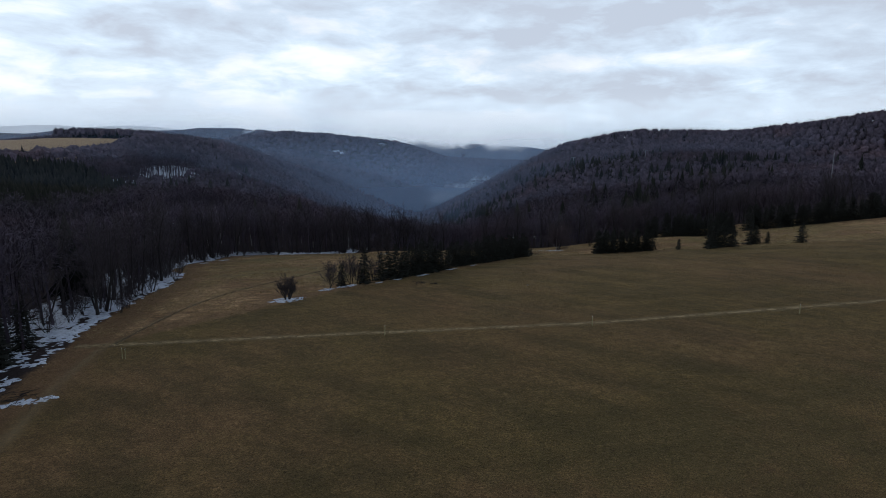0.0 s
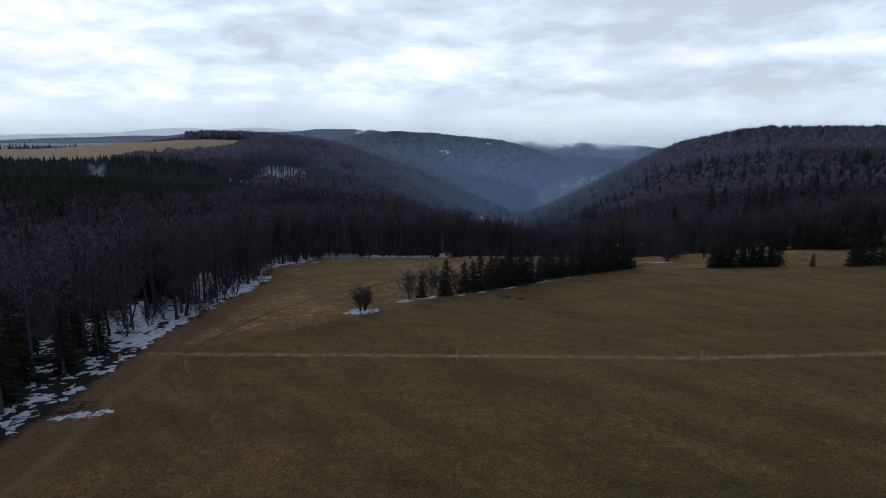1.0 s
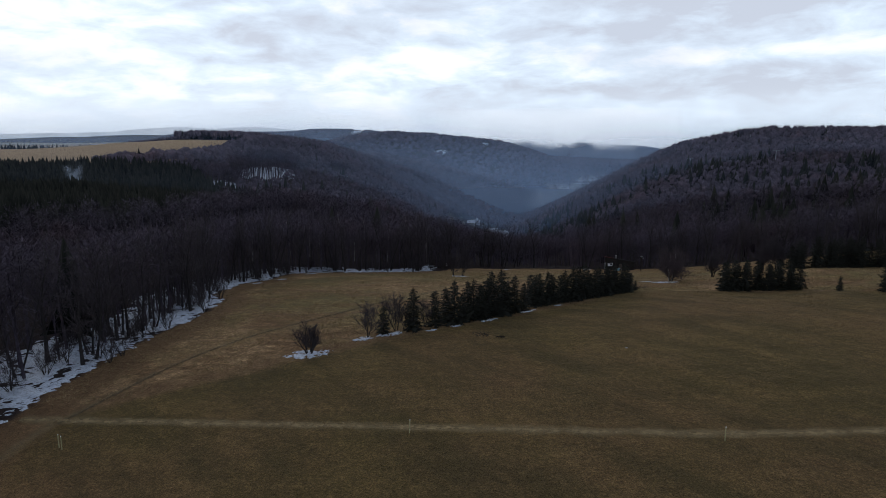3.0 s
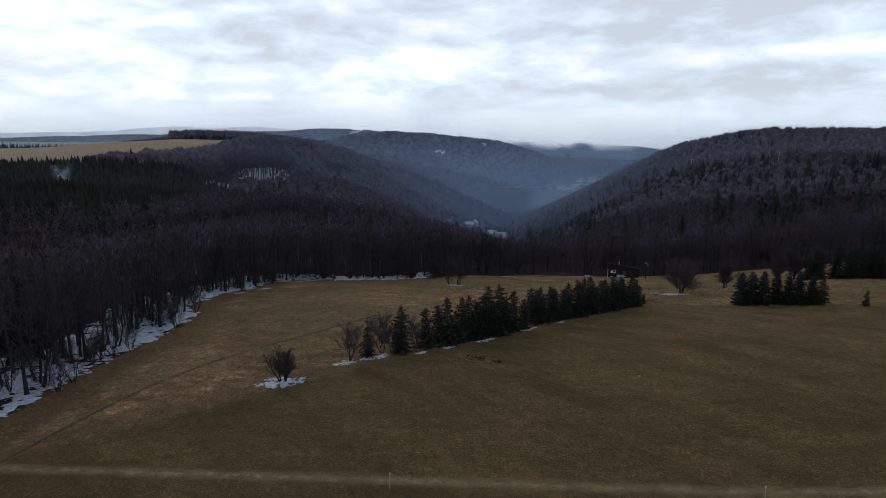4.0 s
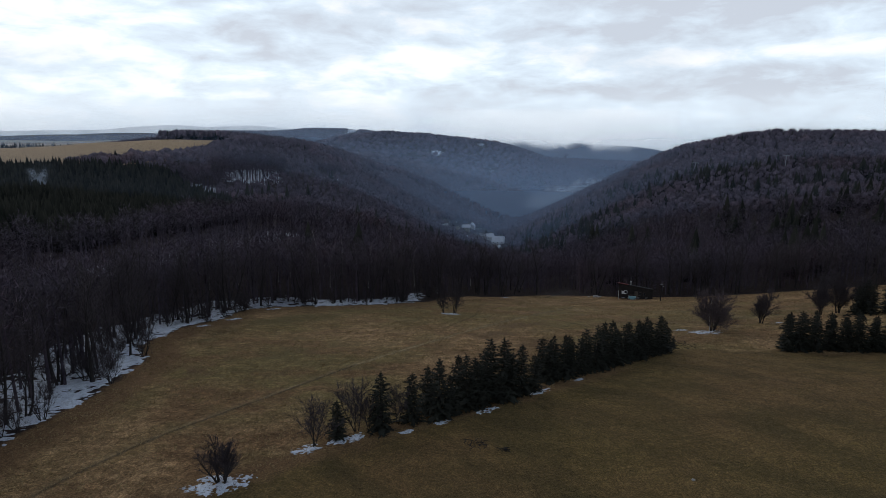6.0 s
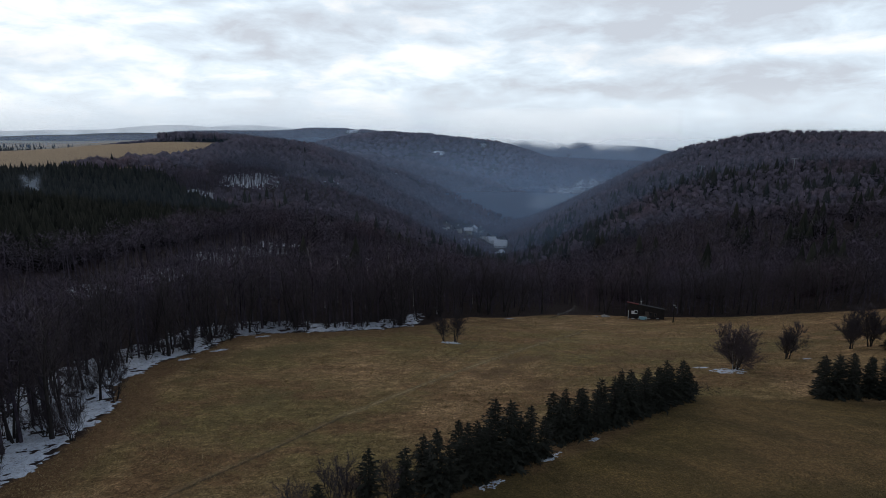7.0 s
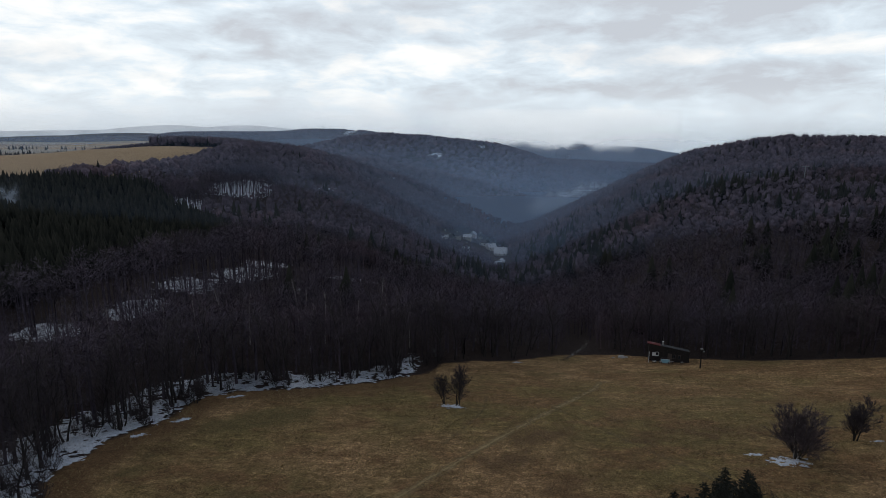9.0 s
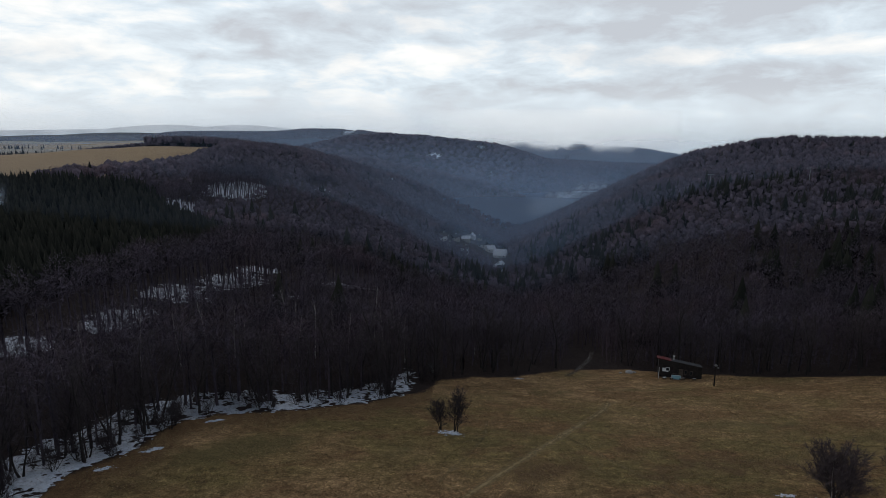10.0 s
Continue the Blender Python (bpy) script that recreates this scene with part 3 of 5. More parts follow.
def box(sx, sy, sz, x=0, y=0, z=0, bevel=0.02, turn=None):
    """A bevelled block standing on z."""
    bm = bmesh.new()
    bmesh.ops.create_cube(bm, size=1.0)
    bmesh.ops.scale(bm, vec=(sx, sy, sz), verts=bm.verts)
    if bevel:
        bmesh.ops.bevel(bm, geom=bm.edges[:], offset=bevel, segments=1, affect="EDGES")
    if turn is not None:
        bmesh.ops.transform(bm, matrix=turn, verts=bm.verts)
    bmesh.ops.translate(bm, vec=(x, y, z + sz / 2), verts=bm.verts)
    return bm


def rod(p, q, r0, r1, sides=8):
    """A tapered rod from p to q."""
    p, q = Vector(p), Vector(q)
    bm = bmesh.new()
    bmesh.ops.create_cone(bm, cap_ends=True, segments=sides, radius1=r0, radius2=r1, depth=(q - p).length)
    turn = (q - p).to_track_quat("Z", "Y").to_matrix().to_4x4()
    bmesh.ops.transform(bm, matrix=Matrix.Translation((p + q) / 2) @ turn, verts=bm.verts)
    return bm


def land(x, y):
    return float(height(x, y))


# ---- ground ----
def spread(low, high, fine, first, last, growth):
    core = np.arange(first, last + fine / 2, fine)
    up, down, s = [core[-1]], [core[0]], fine
    while up[-1] < high:
        s *= growth
        up.append(up[-1] + s)
    s = fine
    while down[-1] > low:
        s *= growth
        down.append(down[-1] - s)
    return np.concatenate([down[:0:-1], core, up[1:]])


def build_ground():
    xs = spread(-4900, 4900, 1.6, -62, 100, 1.045)
    ys = spread(-900, 4900, 1.6, -30, 165, 1.045)
    gx, gy = np.meshgrid(xs, ys)
    z = height(gx, gy)
    n, mcount = len(xs), len(ys)
    idx = np.arange(n * mcount).reshape(mcount, n)
    quads = np.stack([idx[:-1, :-1], idx[:-1, 1:], idx[1:, 1:], idx[1:, :-1]], -1).reshape(-1, 4)
    me = mesh_of("ground", np.stack([gx, gy, z], -1), quads, GROUND, True)
    wood = wooded(gx, gy)
    border = inside(gx, gy, CLEARING)
    verge = np.where(gx < 0, 5.0 - border, -20.0)
    verge = np.maximum(verge, 1.2 - np.abs(inside(gx, gy, ROUGH) - 1.0) - np.clip(gx - 28, 0, 50))
    for name, v in (("wood", wood), ("rough", inside(gx, gy, ROUGH)), ("verge", verge), ("upland", np.maximum(inside(gx, gy, UPLAND), plain_side(gx, gy))), ("plain", plain_side(gx, gy)), ("snow", snow_cover(gx, gy)), ("bracken", patches(gx, gy, BRACKEN)), ("moss", patches(gx, gy, MOSS))):
        at = me.attributes.new(name, "FLOAT", "POINT")
        at.data.foreach_set("value", np.clip(v, -60, 60).astype(np.float32).ravel())
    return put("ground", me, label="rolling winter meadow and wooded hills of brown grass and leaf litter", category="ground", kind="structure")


build_ground()


def strip(name, points, width, mat, label, lift=0.05, step=1.0):
    """A worn track that follows the ground along a smooth line."""
    p = np.array(points, float)
    s = np.concatenate([[0], np.cumsum(np.hypot(*np.diff(p, axis=0).T))])
    t = np.linspace(0, s[-1], max(3, int(s[-1] / step)))
    line = np.stack([np.interp(t, s, p[:, 0]), np.interp(t, s, p[:, 1])], 1)
    for _ in range(8):
        line[1:-1] = (line[:-2] + 2 * line[1:-1] + line[2:]) / 4
    d = np.gradient(line, axis=0)
    d /= np.hypot(d[:, 0], d[:, 1])[:, None]
    side = np.stack([-d[:, 1], d[:, 0]], 1)
    rows, us = [], np.linspace(0, 1, 7)
    for u in us:
        q = line + side * ((u - 0.5) * width)
        rows.append(np.stack([q[:, 0], q[:, 1], height(q[:, 0], q[:, 1]) + lift - 0.03 * abs(u - 0.5)], 1))
    v = np.stack(rows, 1).reshape(-1, 3)
    n = len(line)
    idx = np.arange(n * 7).reshape(n, 7)
    quads = np.stack([idx[:-1, :-1], idx[:-1, 1:], idx[1:, 1:], idx[1:, :-1]], -1).reshape(-1, 4)
    me = mesh_of(name, v, quads, mat, True)
    uv = me.uv_layers.new(name="uv")
    grid = np.stack([np.tile(us, n), np.repeat(t / width, 7)], 1).astype(np.float32)
    uv.data.foreach_set("uv", grid[quads.ravel()].ravel())
    return put(name, me, label=label, category="path", kind="structure")


strip("trail", [(-40, 35), (-27.5, 33.7), (-4, 31.4), (21, 28.6), (45, 28), (61, 27.6), (110, 24)], 2.6, TRAIL, "faint trodden walking trail across the short grass")
strip("trail", [(-37, -40), (-36, 2), (-36, 12), (-37, 24), (-36.5, 34)], 3.4, FAINT_TRAIL, "worn pale track along the edge of the wood")
LINE = [(-36, 34), (-32.9, 44.6), (-30.5, 51), (-26.5, 58.3), (-18.2, 69), (-11, 80), (-5.5, 87), (4, 99.5), (13.3, 111.5), (25, 127)]
strip("cart_track", [(x + 0.2, y - 0.2) for x, y in LINE[:6]], 0.75, RUT, "dark wheel rut of a cart track through straw grass")
strip("cart_track", LINE[:6], 2.6, FAINT_TRAIL, "pale trodden strip of the cart track", 0.03)
strip("cart_track", LINE[5:] + [(27.5, 131), (29, 135)], 2.4, TRAIL, "pale trodden strip of the cart track leading to the wood", 0.03)
strip("footpath", [(17, 118), (18.1, 116.2), (22.9, 104.9), (26, 98.3), (29.1, 92.4), (31, 88)], 1.4, FAINT_TRAIL, "faint pale footpath branching across the meadow", 0.03)
strip("footpath", [(7.5, 123.7), (6.6, 116.1), (4.5, 110.9), (1.8, 105.4), (0.2, 102.0)], 1.2, FAINT_TRAIL, "faint curved path worn into the straw grass", 0.03)
strip("forest_road", [(26, 154), (28.5, 158), (31, 163), (35, 171), (38, 182)], 2.4, PALE_ROAD, "pale gravel road entering the bare wood", 0.06)


# ---- trees ----
class Shape:
    def __init__(self):
        self.v, self.t, self.n = [], [], 0

    def add(self, v, t):
        self.v.append(np.asarray(v, float))
        self.t.append(np.asarray(t, int) + self.n)
        self.n += len(v)

    def tube(self, path, radii, sides):
        path = np.asarray(path, float)
        k = len(path)
        d = np.gradient(path, axis=0)
        d /= np.linalg.norm(d, axis=1)[:, None] + 1e-9
        ref = np.array([0.31, 0.95, 0.05])
        a = np.cross(d, ref)
        a /= np.linalg.norm(a, axis=1)[:, None] + 1e-9
        b = np.cross(d, a)
        ang = np.arange(sides) * 2 * np.pi / sides
        ring = a[:, None] * np.cos(ang)[None, :, None] + b[:, None] * np.sin(ang)[None, :, None]
        v = path[:, None] + ring * np.asarray(radii)[:, None, None]
        idx = np.arange(k * sides).reshape(k, sides)
        nx = np.roll(idx, -1, 1)
        t1 = np.stack([idx[:-1], nx[:-1], nx[1:]], -1).reshape(-1, 3)
        t2 = np.stack([idx[:-1], nx[1:], idx[1:]], -1).reshape(-1, 3)
        self.add(v.reshape(-1, 3), np.concatenate([t1, t2]))

    def slivers(self, base, tip, width, rng):
        """Thin pointed twigs from base to tip, any number at once."""
        base, tip = np.asarray(base, float).reshape(-1, 3), np.asarray(tip, float).reshape(-1, 3)
        d = tip - base
        w = np.cross(d, rng.normal(size=d.shape))
        w *= (np.asarray(width) / (np.linalg.norm(w, axis=1) + 1e-9))[:, None] if np.ndim(width) else width / (np.linalg.norm(w, axis=1)[:, None] + 1e-9)
        n = len(base)
        v = np.stack([base - w / 2, base + w / 2, tip], 1).reshape(-1, 3)
        self.add(v, np.arange(3 * n).reshape(-1, 3))

    def arrays(self):
        return np.concatenate(self.v), np.concatenate(self.t)


def unit(v):
    return v / (np.linalg.norm(v) + 1e-9)


def bare_tree(seed, h, stems=1, spread=0.4, limbs=13, subs=6, twigs=9, crown_from=0.28, trunk_r=None, lean=0.05, fan=(0.12, 0.42), twig=0.017, upward=1.0):
    """Trunk and limbs in one shape, fine twigs in another."""
    rng = np.random.default_rng(seed)
    wood, crown = Shape(), Shape()
    r0 = trunk_r or h * 0.016
    for s in range(stems):
        a = rng.uniform(0, 6.283)
        tilt = lean * rng.uniform(0.3, 1.0) if stems == 1 else rng.uniform(*fan)
        hs = h * (1 if s == 0 else rng.uniform(0.7, 1.0))
        d = unit(np.array([math.cos(a) * tilt, math.sin(a) * tilt, 1.0]))
        k = 8
        path = [np.array([math.cos(a), math.sin(a), 0]) * (0.0 if stems == 1 else r0 * 1.3)]
        path[0][2] = -0.25
        for i in range(k):
            d = unit(d + rng.normal(size=3) * 0.07 + [0, 0, 0.06])
            path.append(path[-1] + d * (hs * 0.96 + 0.25) / k)
        rr = r0 * (1 if stems == 1 else 0.62) * np.linspace(1, 0.08, k + 1) ** 0.85
        rr[0] *= 1.35
        wood.tube(path, rr, 7)
        path = np.array(path)
        for j in range(max(3, limbs // (1 if stems == 1 else 2))):
            f = crown_from + (0.97 - crown_from) * ((j + rng.uniform(0, 1)) / max(3, limbs // (1 if stems == 1 else 2)))
            q = f * k
            i = min(int(q), k - 1)
            start = path[i] + (path[i + 1] - path[i]) * (q - i)
            az = j * 2.4 + rng.uniform(-0.5, 0.5)
            rise = (rng.uniform(0.5, 1.1) + 0.9 * f) * upward
            ld = unit(np.array([math.cos(az), math.sin(az), rise]))
            ln = hs * spread * (1.15 - 0.75 * f) * rng.uniform(0.75, 1.2)
            lp, dd = [start], ld
            for _ in range(4):
                dd = unit(dd + rng.normal(size=3) * 0.16 + [0, 0, 0.10])
                lp.append(lp[-1] + dd * ln / 4)
            lr = r0 * 0.36 * (1.1 - 0.75 * f) * np.linspace(1, 0.15, 5)
            wood.tube(lp, np.maximum(lr, 0.010), 4)
            lp = np.array(lp)
            for m in range(subs):
                g = 0.25 + 0.75 * (m + rng.uniform(0, 1)) / subs
                i2 = min(int(g * 4), 3)
                st = lp[i2] + (lp[i2 + 1] - lp[i2]) * (g * 4 - i2)
                sd = unit(dd + rng.normal(size=3) * 0.6 + [0, 0, 0.25])
                sl = ln * rng.uniform(0.3, 0.5)
                mid = st + sd * sl * 0.55
                sd2 = unit(sd + rng.normal(size=3) * 0.25 + [0, 0, 0.1])
                end = mid + sd2 * sl * 0.5
                crown.tube([st, mid, end], [max(0.012, lr[i2] * 0.4), 0.010, 0.005], 3)
                u = rng.uniform(0.15, 1.0, (twigs, 1))
                b = np.where(u < 0.55, st + (mid - st) * u / 0.55, mid + (end - mid) * (u - 0.55) / 0.45)
                td = sd + rng.normal(size=(twigs, 3)) * 0.6 + [0, 0, 0.3]
                td /= np.linalg.norm(td, axis=1)[:, None]
                crown.slivers(b, b + td * sl * rng.uniform(0.35, 0.8, (twigs, 1)), twig, rng)
    return wood.arrays(), crown.arrays()


def woodland_tree(seed, h, clumps, around, rings, fringe, length, width, sides=3, bole=0.3, wide=1.0, core=0.8, limbs=0, core_shade=-0.42):
    """A leafless woodland tree: uneven clumps of close twigs round a trunk, with single twigs standing out of them."""
    rng = np.random.default_rng(seed)
    s = Shape()
    normals, tone_shades = [], []
    lean = rng.normal(size=2) * 0.025 * h
    top = np.array([lean[0], lean[1], h * 0.93])
    R = 0.29 * h * wide
    mid_z = h * (bole + 1.0) / 2
    half = h * (1.0 - bole) / 2

    def record(n, tone_shade):
        n = n + [0, 0, 0.25]
        normals.append(n / (np.linalg.norm(n, axis=1)[:, None] + 1e-6))
        tone_shades.append(np.broadcast_to(tone_shade, (len(n),)))
    if sides:
        s.tube([[0, 0, -0.4], top * 0.45, top * 0.85], [h * 0.016, h * 0.011, h * 0.004], sides)
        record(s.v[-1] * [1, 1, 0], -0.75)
    for j in range(limbs):
        f = rng.uniform(max(0.3, bole * 0.9), 0.7)
        az = j * 2.4 + rng.uniform(-0.4, 0.4)
        end = top * f + unit(np.array([math.cos(az), math.sin(az), rng.uniform(0.6, 1.3) + f])) * h * 0.30
        s.slivers([top * f], [end], h * 0.012, rng)
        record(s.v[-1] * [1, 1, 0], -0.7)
    for c in range(clumps):
        if clumps == 1:
            mid, size = np.array([lean[0] * 0.7, lean[1] * 0.7, mid_z]), np.array([R, R, half])
        else:
            az = c * 2.4 + rng.uniform(-0.5, 0.5)
            hi = (c + 0.5) / clumps
            out = R * (0.62 if c else 0.1) * math.sqrt(max(0.1, 1 - hi * 0.75)) * rng.uniform(0.75, 1.15)
            mid = np.array([lean[0] * 0.7 + math.cos(az) * out, lean[1] * 0.7 + math.sin(az) * out, mid_z + half * (1.15 * hi - 0.62)])
            if c == 0:
                mid[2] = mid_z + half * 0.42
            k = rng.uniform(0.8, 1.2) * 1.15 / clumps ** 0.33
            size = np.array([R, R, half * 0.92]) * k * np.array([0.95, 0.95, 0.9])
        if core:
            polar = np.linspace(0, radians(128), rings + 1)[1:]
            pts = [mid + [0, 0, size[2] * core * rng.uniform(0.85, 1.1)]]
            ph = rng.uniform(0, 6.283)
            for q in polar:
                for a in range(around):
                    az = 6.283 * (a + rng.uniform(-0.25, 0.25)) / around + q
                    rr = core * (1 + 0.10 * math.sin(3 * az + ph) + rng.normal() * 0.07)
                    pts.append(mid + size * rr * [math.sin(q) * math.cos(az), math.sin(q) * math.sin(az), math.cos(q)])
            pts = np.array(pts)
            tri = [[0, 1 + a, 1 + (a + 1) % around] for a in range(around)]
            for r in range(rings - 1):
                for a in range(around):
                    p, q = 1 + r * around + a, 1 + r * around + (a + 1) % around
                    tri += [[p, p + around, q], [q, p + around, q + around]]
            s.add(pts, tri)
            o = (pts - mid) / size
            whole = (pts - [0, 0, mid_z]) / [R, R, half]
            # crown shade painted into the tone: dark cores, lighter towards the top
            record(o + 0.5 * whole + [0, 0, 0.5], np.clip(0.06 * o[:, 2] + 0.10 * whole[:, 2] + core_shade, -0.6, 0.0))
        if fringe:
            u = rng.normal(size=(fringe, 3)) + [0, 0, 0.35]
            u /= np.linalg.norm(u, axis=1)[:, None]
            deep = rng.uniform(0.5, 0.98, (fringe, 1))
            base = mid + u * size * deep
            way_ = u * [1, 1, 0.8] + rng.normal(size=u.shape) * 0.55 + [0, 0, 0.30]
            way_ /= np.linalg.norm(way_, axis=1)[:, None]
            s.slivers(base, base + way_ * h * length * rng.uniform(0.5, 1.3, (fringe, 1)), width, rng)
            # painted light too: fringe twigs paler on the upper side
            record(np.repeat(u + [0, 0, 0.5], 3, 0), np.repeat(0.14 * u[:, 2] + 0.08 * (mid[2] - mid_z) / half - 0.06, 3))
    v, t = s.arrays()
    n = np.concatenate(normals)
    g = np.cross(v[t[:, 1]] - v[t[:, 0]], v[t[:, 2]] - v[t[:, 0]])
    flip = (g * n[t].sum(1)).sum(1) < 0
    t[flip] = t[flip][:, [0, 2, 1]]
    return v, t, n, np.concatenate(tone_shades)


def spruce(seed, h, width=0.25, branches=150, needles=13, low=0.02):
    """A dense spruce: drooping branches wound round the trunk, each a fan of needle sprays."""
    rng = np.random.default_rng(seed)
    trunk, crown = Shape(), Shape()
    trunk.tube([[0, 0, -0.2], [0, 0, h * 0.5], [0, 0, h]], [h * 0.022, h * 0.012, 0.01], 7)
    for i in range(branches):
        f = low + (0.96 - low) * ((i + rng.uniform(-0.8, 0.8)) / branches) ** 1.15 if i else low
        f = min(max(f, low), 0.97)
        az = i * 2.39996 + rng.uniform(-0.3, 0.3)
        ln = (h * width * (1 - f) ** 0.64 * (1 + 0.20 * math.sin(2 * az + 5 * f + seed)) + 0.08) * rng.uniform(0.4, 1.4)
        out = np.array([math.cos(az), math.sin(az), 0])
        side = np.array([-math.sin(az), math.cos(az), 0])
        lift = 0.55 * f - 0.18 + rng.uniform(-0.15, 0.15)
        a = np.array([0, 0, f * h])
        c = a + out * ln + np.array([0, 0, ln * lift])
        w = ln * 0.16
        b = a + (c - a) * 0.6 + [0, 0, 0.06 * ln]
        crown.add([a, b + side * w, b - side * w, c], [[0, 1, 2], [2, 1, 3]])
        u = rng.uniform(0.15, 1.0, (needles, 1))
        st = a + (c - a) * u
        sd = out * rng.uniform(0.2, 1.0, (needles, 1)) + side * rng.uniform(-1.1, 1.1, (needles, 1)) + np.array([0, 0, 1]) * rng.uniform(-0.75, 0.25, (needles, 1))
        crown.slivers(st, st + sd * (0.14 + ln * 0.26), 0.05 + 0.055 * ln, rng)
    k = 10
    crown.slivers(np.tile([0, 0, h * 0.93], (k, 1)), np.array([0, 0, h * 1.03]) + rng.normal(size=(k, 3)) * [0.10, 0.10, 0.05], 0.06, rng)
    return trunk.arrays(), crown.arrays()


def simple_spruce(seed, h, tiers, per, width=0.19):
    """A woodland spruce of ragged drooping skirts round a pointed top."""
    rng = np.random.default_rng(seed)
    s = Shape()
    for i in range(tiers):
        f = i / tiers
        z, r = h * (0.10 + 0.80 * f), h * width * (1 - f) ** 0.85 + 0.10
        ring = []
        for j in range(2 * per):
            az = j * 3.1416 / per + i * 0.9 + rng.uniform(-0.15, 0.15)
            k = r * (rng.uniform(0.9, 1.3) if j % 2 else rng.uniform(0.5, 0.75))
            ring.append([math.cos(az) * k, math.sin(az) * k, z - (0.05 * h if j % 2 else 0.0) * rng.uniform(0.5, 1.3)])
        n = 2 * per
        s.add([[0, 0, min(h, z + h * 0.30)]] + ring, [[0, 1 + j, 1 + (j + 1) % n] for j in range(n)])
    return s.arrays()


def crown_shape(v, t):
    """Faces turned outwards, soft outward normals, and painted shade: dark inside and low, paler rim."""
    v, t = np.asarray(v, float), np.asarray(t, int)
    h = v[:, 2].max()
    out = (v - [0, 0, 0.42 * h]) / [0.30 * h, 0.30 * h, 0.55 * h]
    far = np.clip(np.linalg.norm(out, axis=1), 0, 1.2)
    n = out / (np.linalg.norm(out, axis=1)[:, None] + 1e-6) + [0, 0, 0.25]
    n /= np.linalg.norm(n, axis=1)[:, None]
    g = np.cross(v[t[:, 1]] - v[t[:, 0]], v[t[:, 2]] - v[t[:, 0]])
    flip = (g * n[t].sum(1)).sum(1) < 0
    t = t.copy()
    t[flip] = t[flip][:, [0, 2, 1]]
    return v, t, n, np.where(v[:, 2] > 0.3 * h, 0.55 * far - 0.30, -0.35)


def planted(name, templates, xy, scale, mat, label, category, seed, sink=0.1, vary=0.24):
    """Many trees of a wood joined into one object."""
    rng = np.random.default_rng(seed)
    xy = np.asarray(xy, float)
    z = height(xy[:, 0], xy[:, 1]) - sink
    pick = rng.integers(0, len(templates), len(xy))
    turn = rng.uniform(0, 6.283, len(xy))
    size = scale * rng.uniform(1 - vary, 1 + 0.8 * vary, len(xy))
    vs, ts, tones, ns, n = [], [], [], [], 0
    tone = rng.uniform(0, 1, len(xy)) ** 1.3
    for k, shape in enumerate(templates):
        v, t, nv, tone_shade = shape if len(shape) == 4 else crown_shape(*shape)
        who = np.nonzero(pick == k)[0]
        if not len(who):
            continue
        c, s = np.cos(turn[who]), np.sin(turn[who])
        w = v[None] * size[who][:, None, None]
        px = w[..., 0] * c[:, None] - w[..., 1] * s[:, None] + xy[who, 0][:, None]
        py = w[..., 0] * s[:, None] + w[..., 1] * c[:, None] + xy[who, 1][:, None]
        pz = w[..., 2] + z[who][:, None]
        vs.append(np.stack([px, py, pz], -1).reshape(-1, 3))
        ts.append((t[None] + (np.arange(len(who)) * len(v))[:, None, None] + n).reshape(-1, 3))
        # each tree's random tone plus its painted crown shade and bark tone
        tones.append((tone[who][:, None] + tone_shade[None]).ravel())
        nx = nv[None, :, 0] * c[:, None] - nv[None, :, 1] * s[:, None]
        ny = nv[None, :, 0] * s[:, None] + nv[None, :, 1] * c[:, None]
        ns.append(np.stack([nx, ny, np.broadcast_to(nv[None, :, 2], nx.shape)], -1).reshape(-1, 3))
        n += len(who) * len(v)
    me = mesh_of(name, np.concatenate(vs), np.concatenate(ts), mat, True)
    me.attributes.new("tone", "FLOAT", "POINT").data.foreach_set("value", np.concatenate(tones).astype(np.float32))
    me.attributes.new("custom_normal", "FLOAT_VECTOR", "POINT").data.foreach_set("vector", np.concatenate(ns).astype(np.float32).ravel())
    return put(name, me, label=label, category=category, kind="stuff")


def jittered(x0, x1, y0, y1, step, seed):
    rng = np.random.default_rng(seed)
    gx, gy = np.meshgrid(np.arange(x0, x1, step), np.arange(y0, y1, step))
    gx = gx + rng.uniform(-0.48, 0.48, gx.shape) * step
    gy = gy + rng.uniform(-0.48, 0.48, gy.shape) * step
    return gx.ravel(), gy.ravel(), rng.uniform(0, 1, gx.size)


def spruce_chance(x, y):
    c = np.where(inside(x, y, CLEARING) > -70, 0.006, 0.010)
    c = np.where(np.hypot(x - 49, y - 158) < 16, 0.0, c)
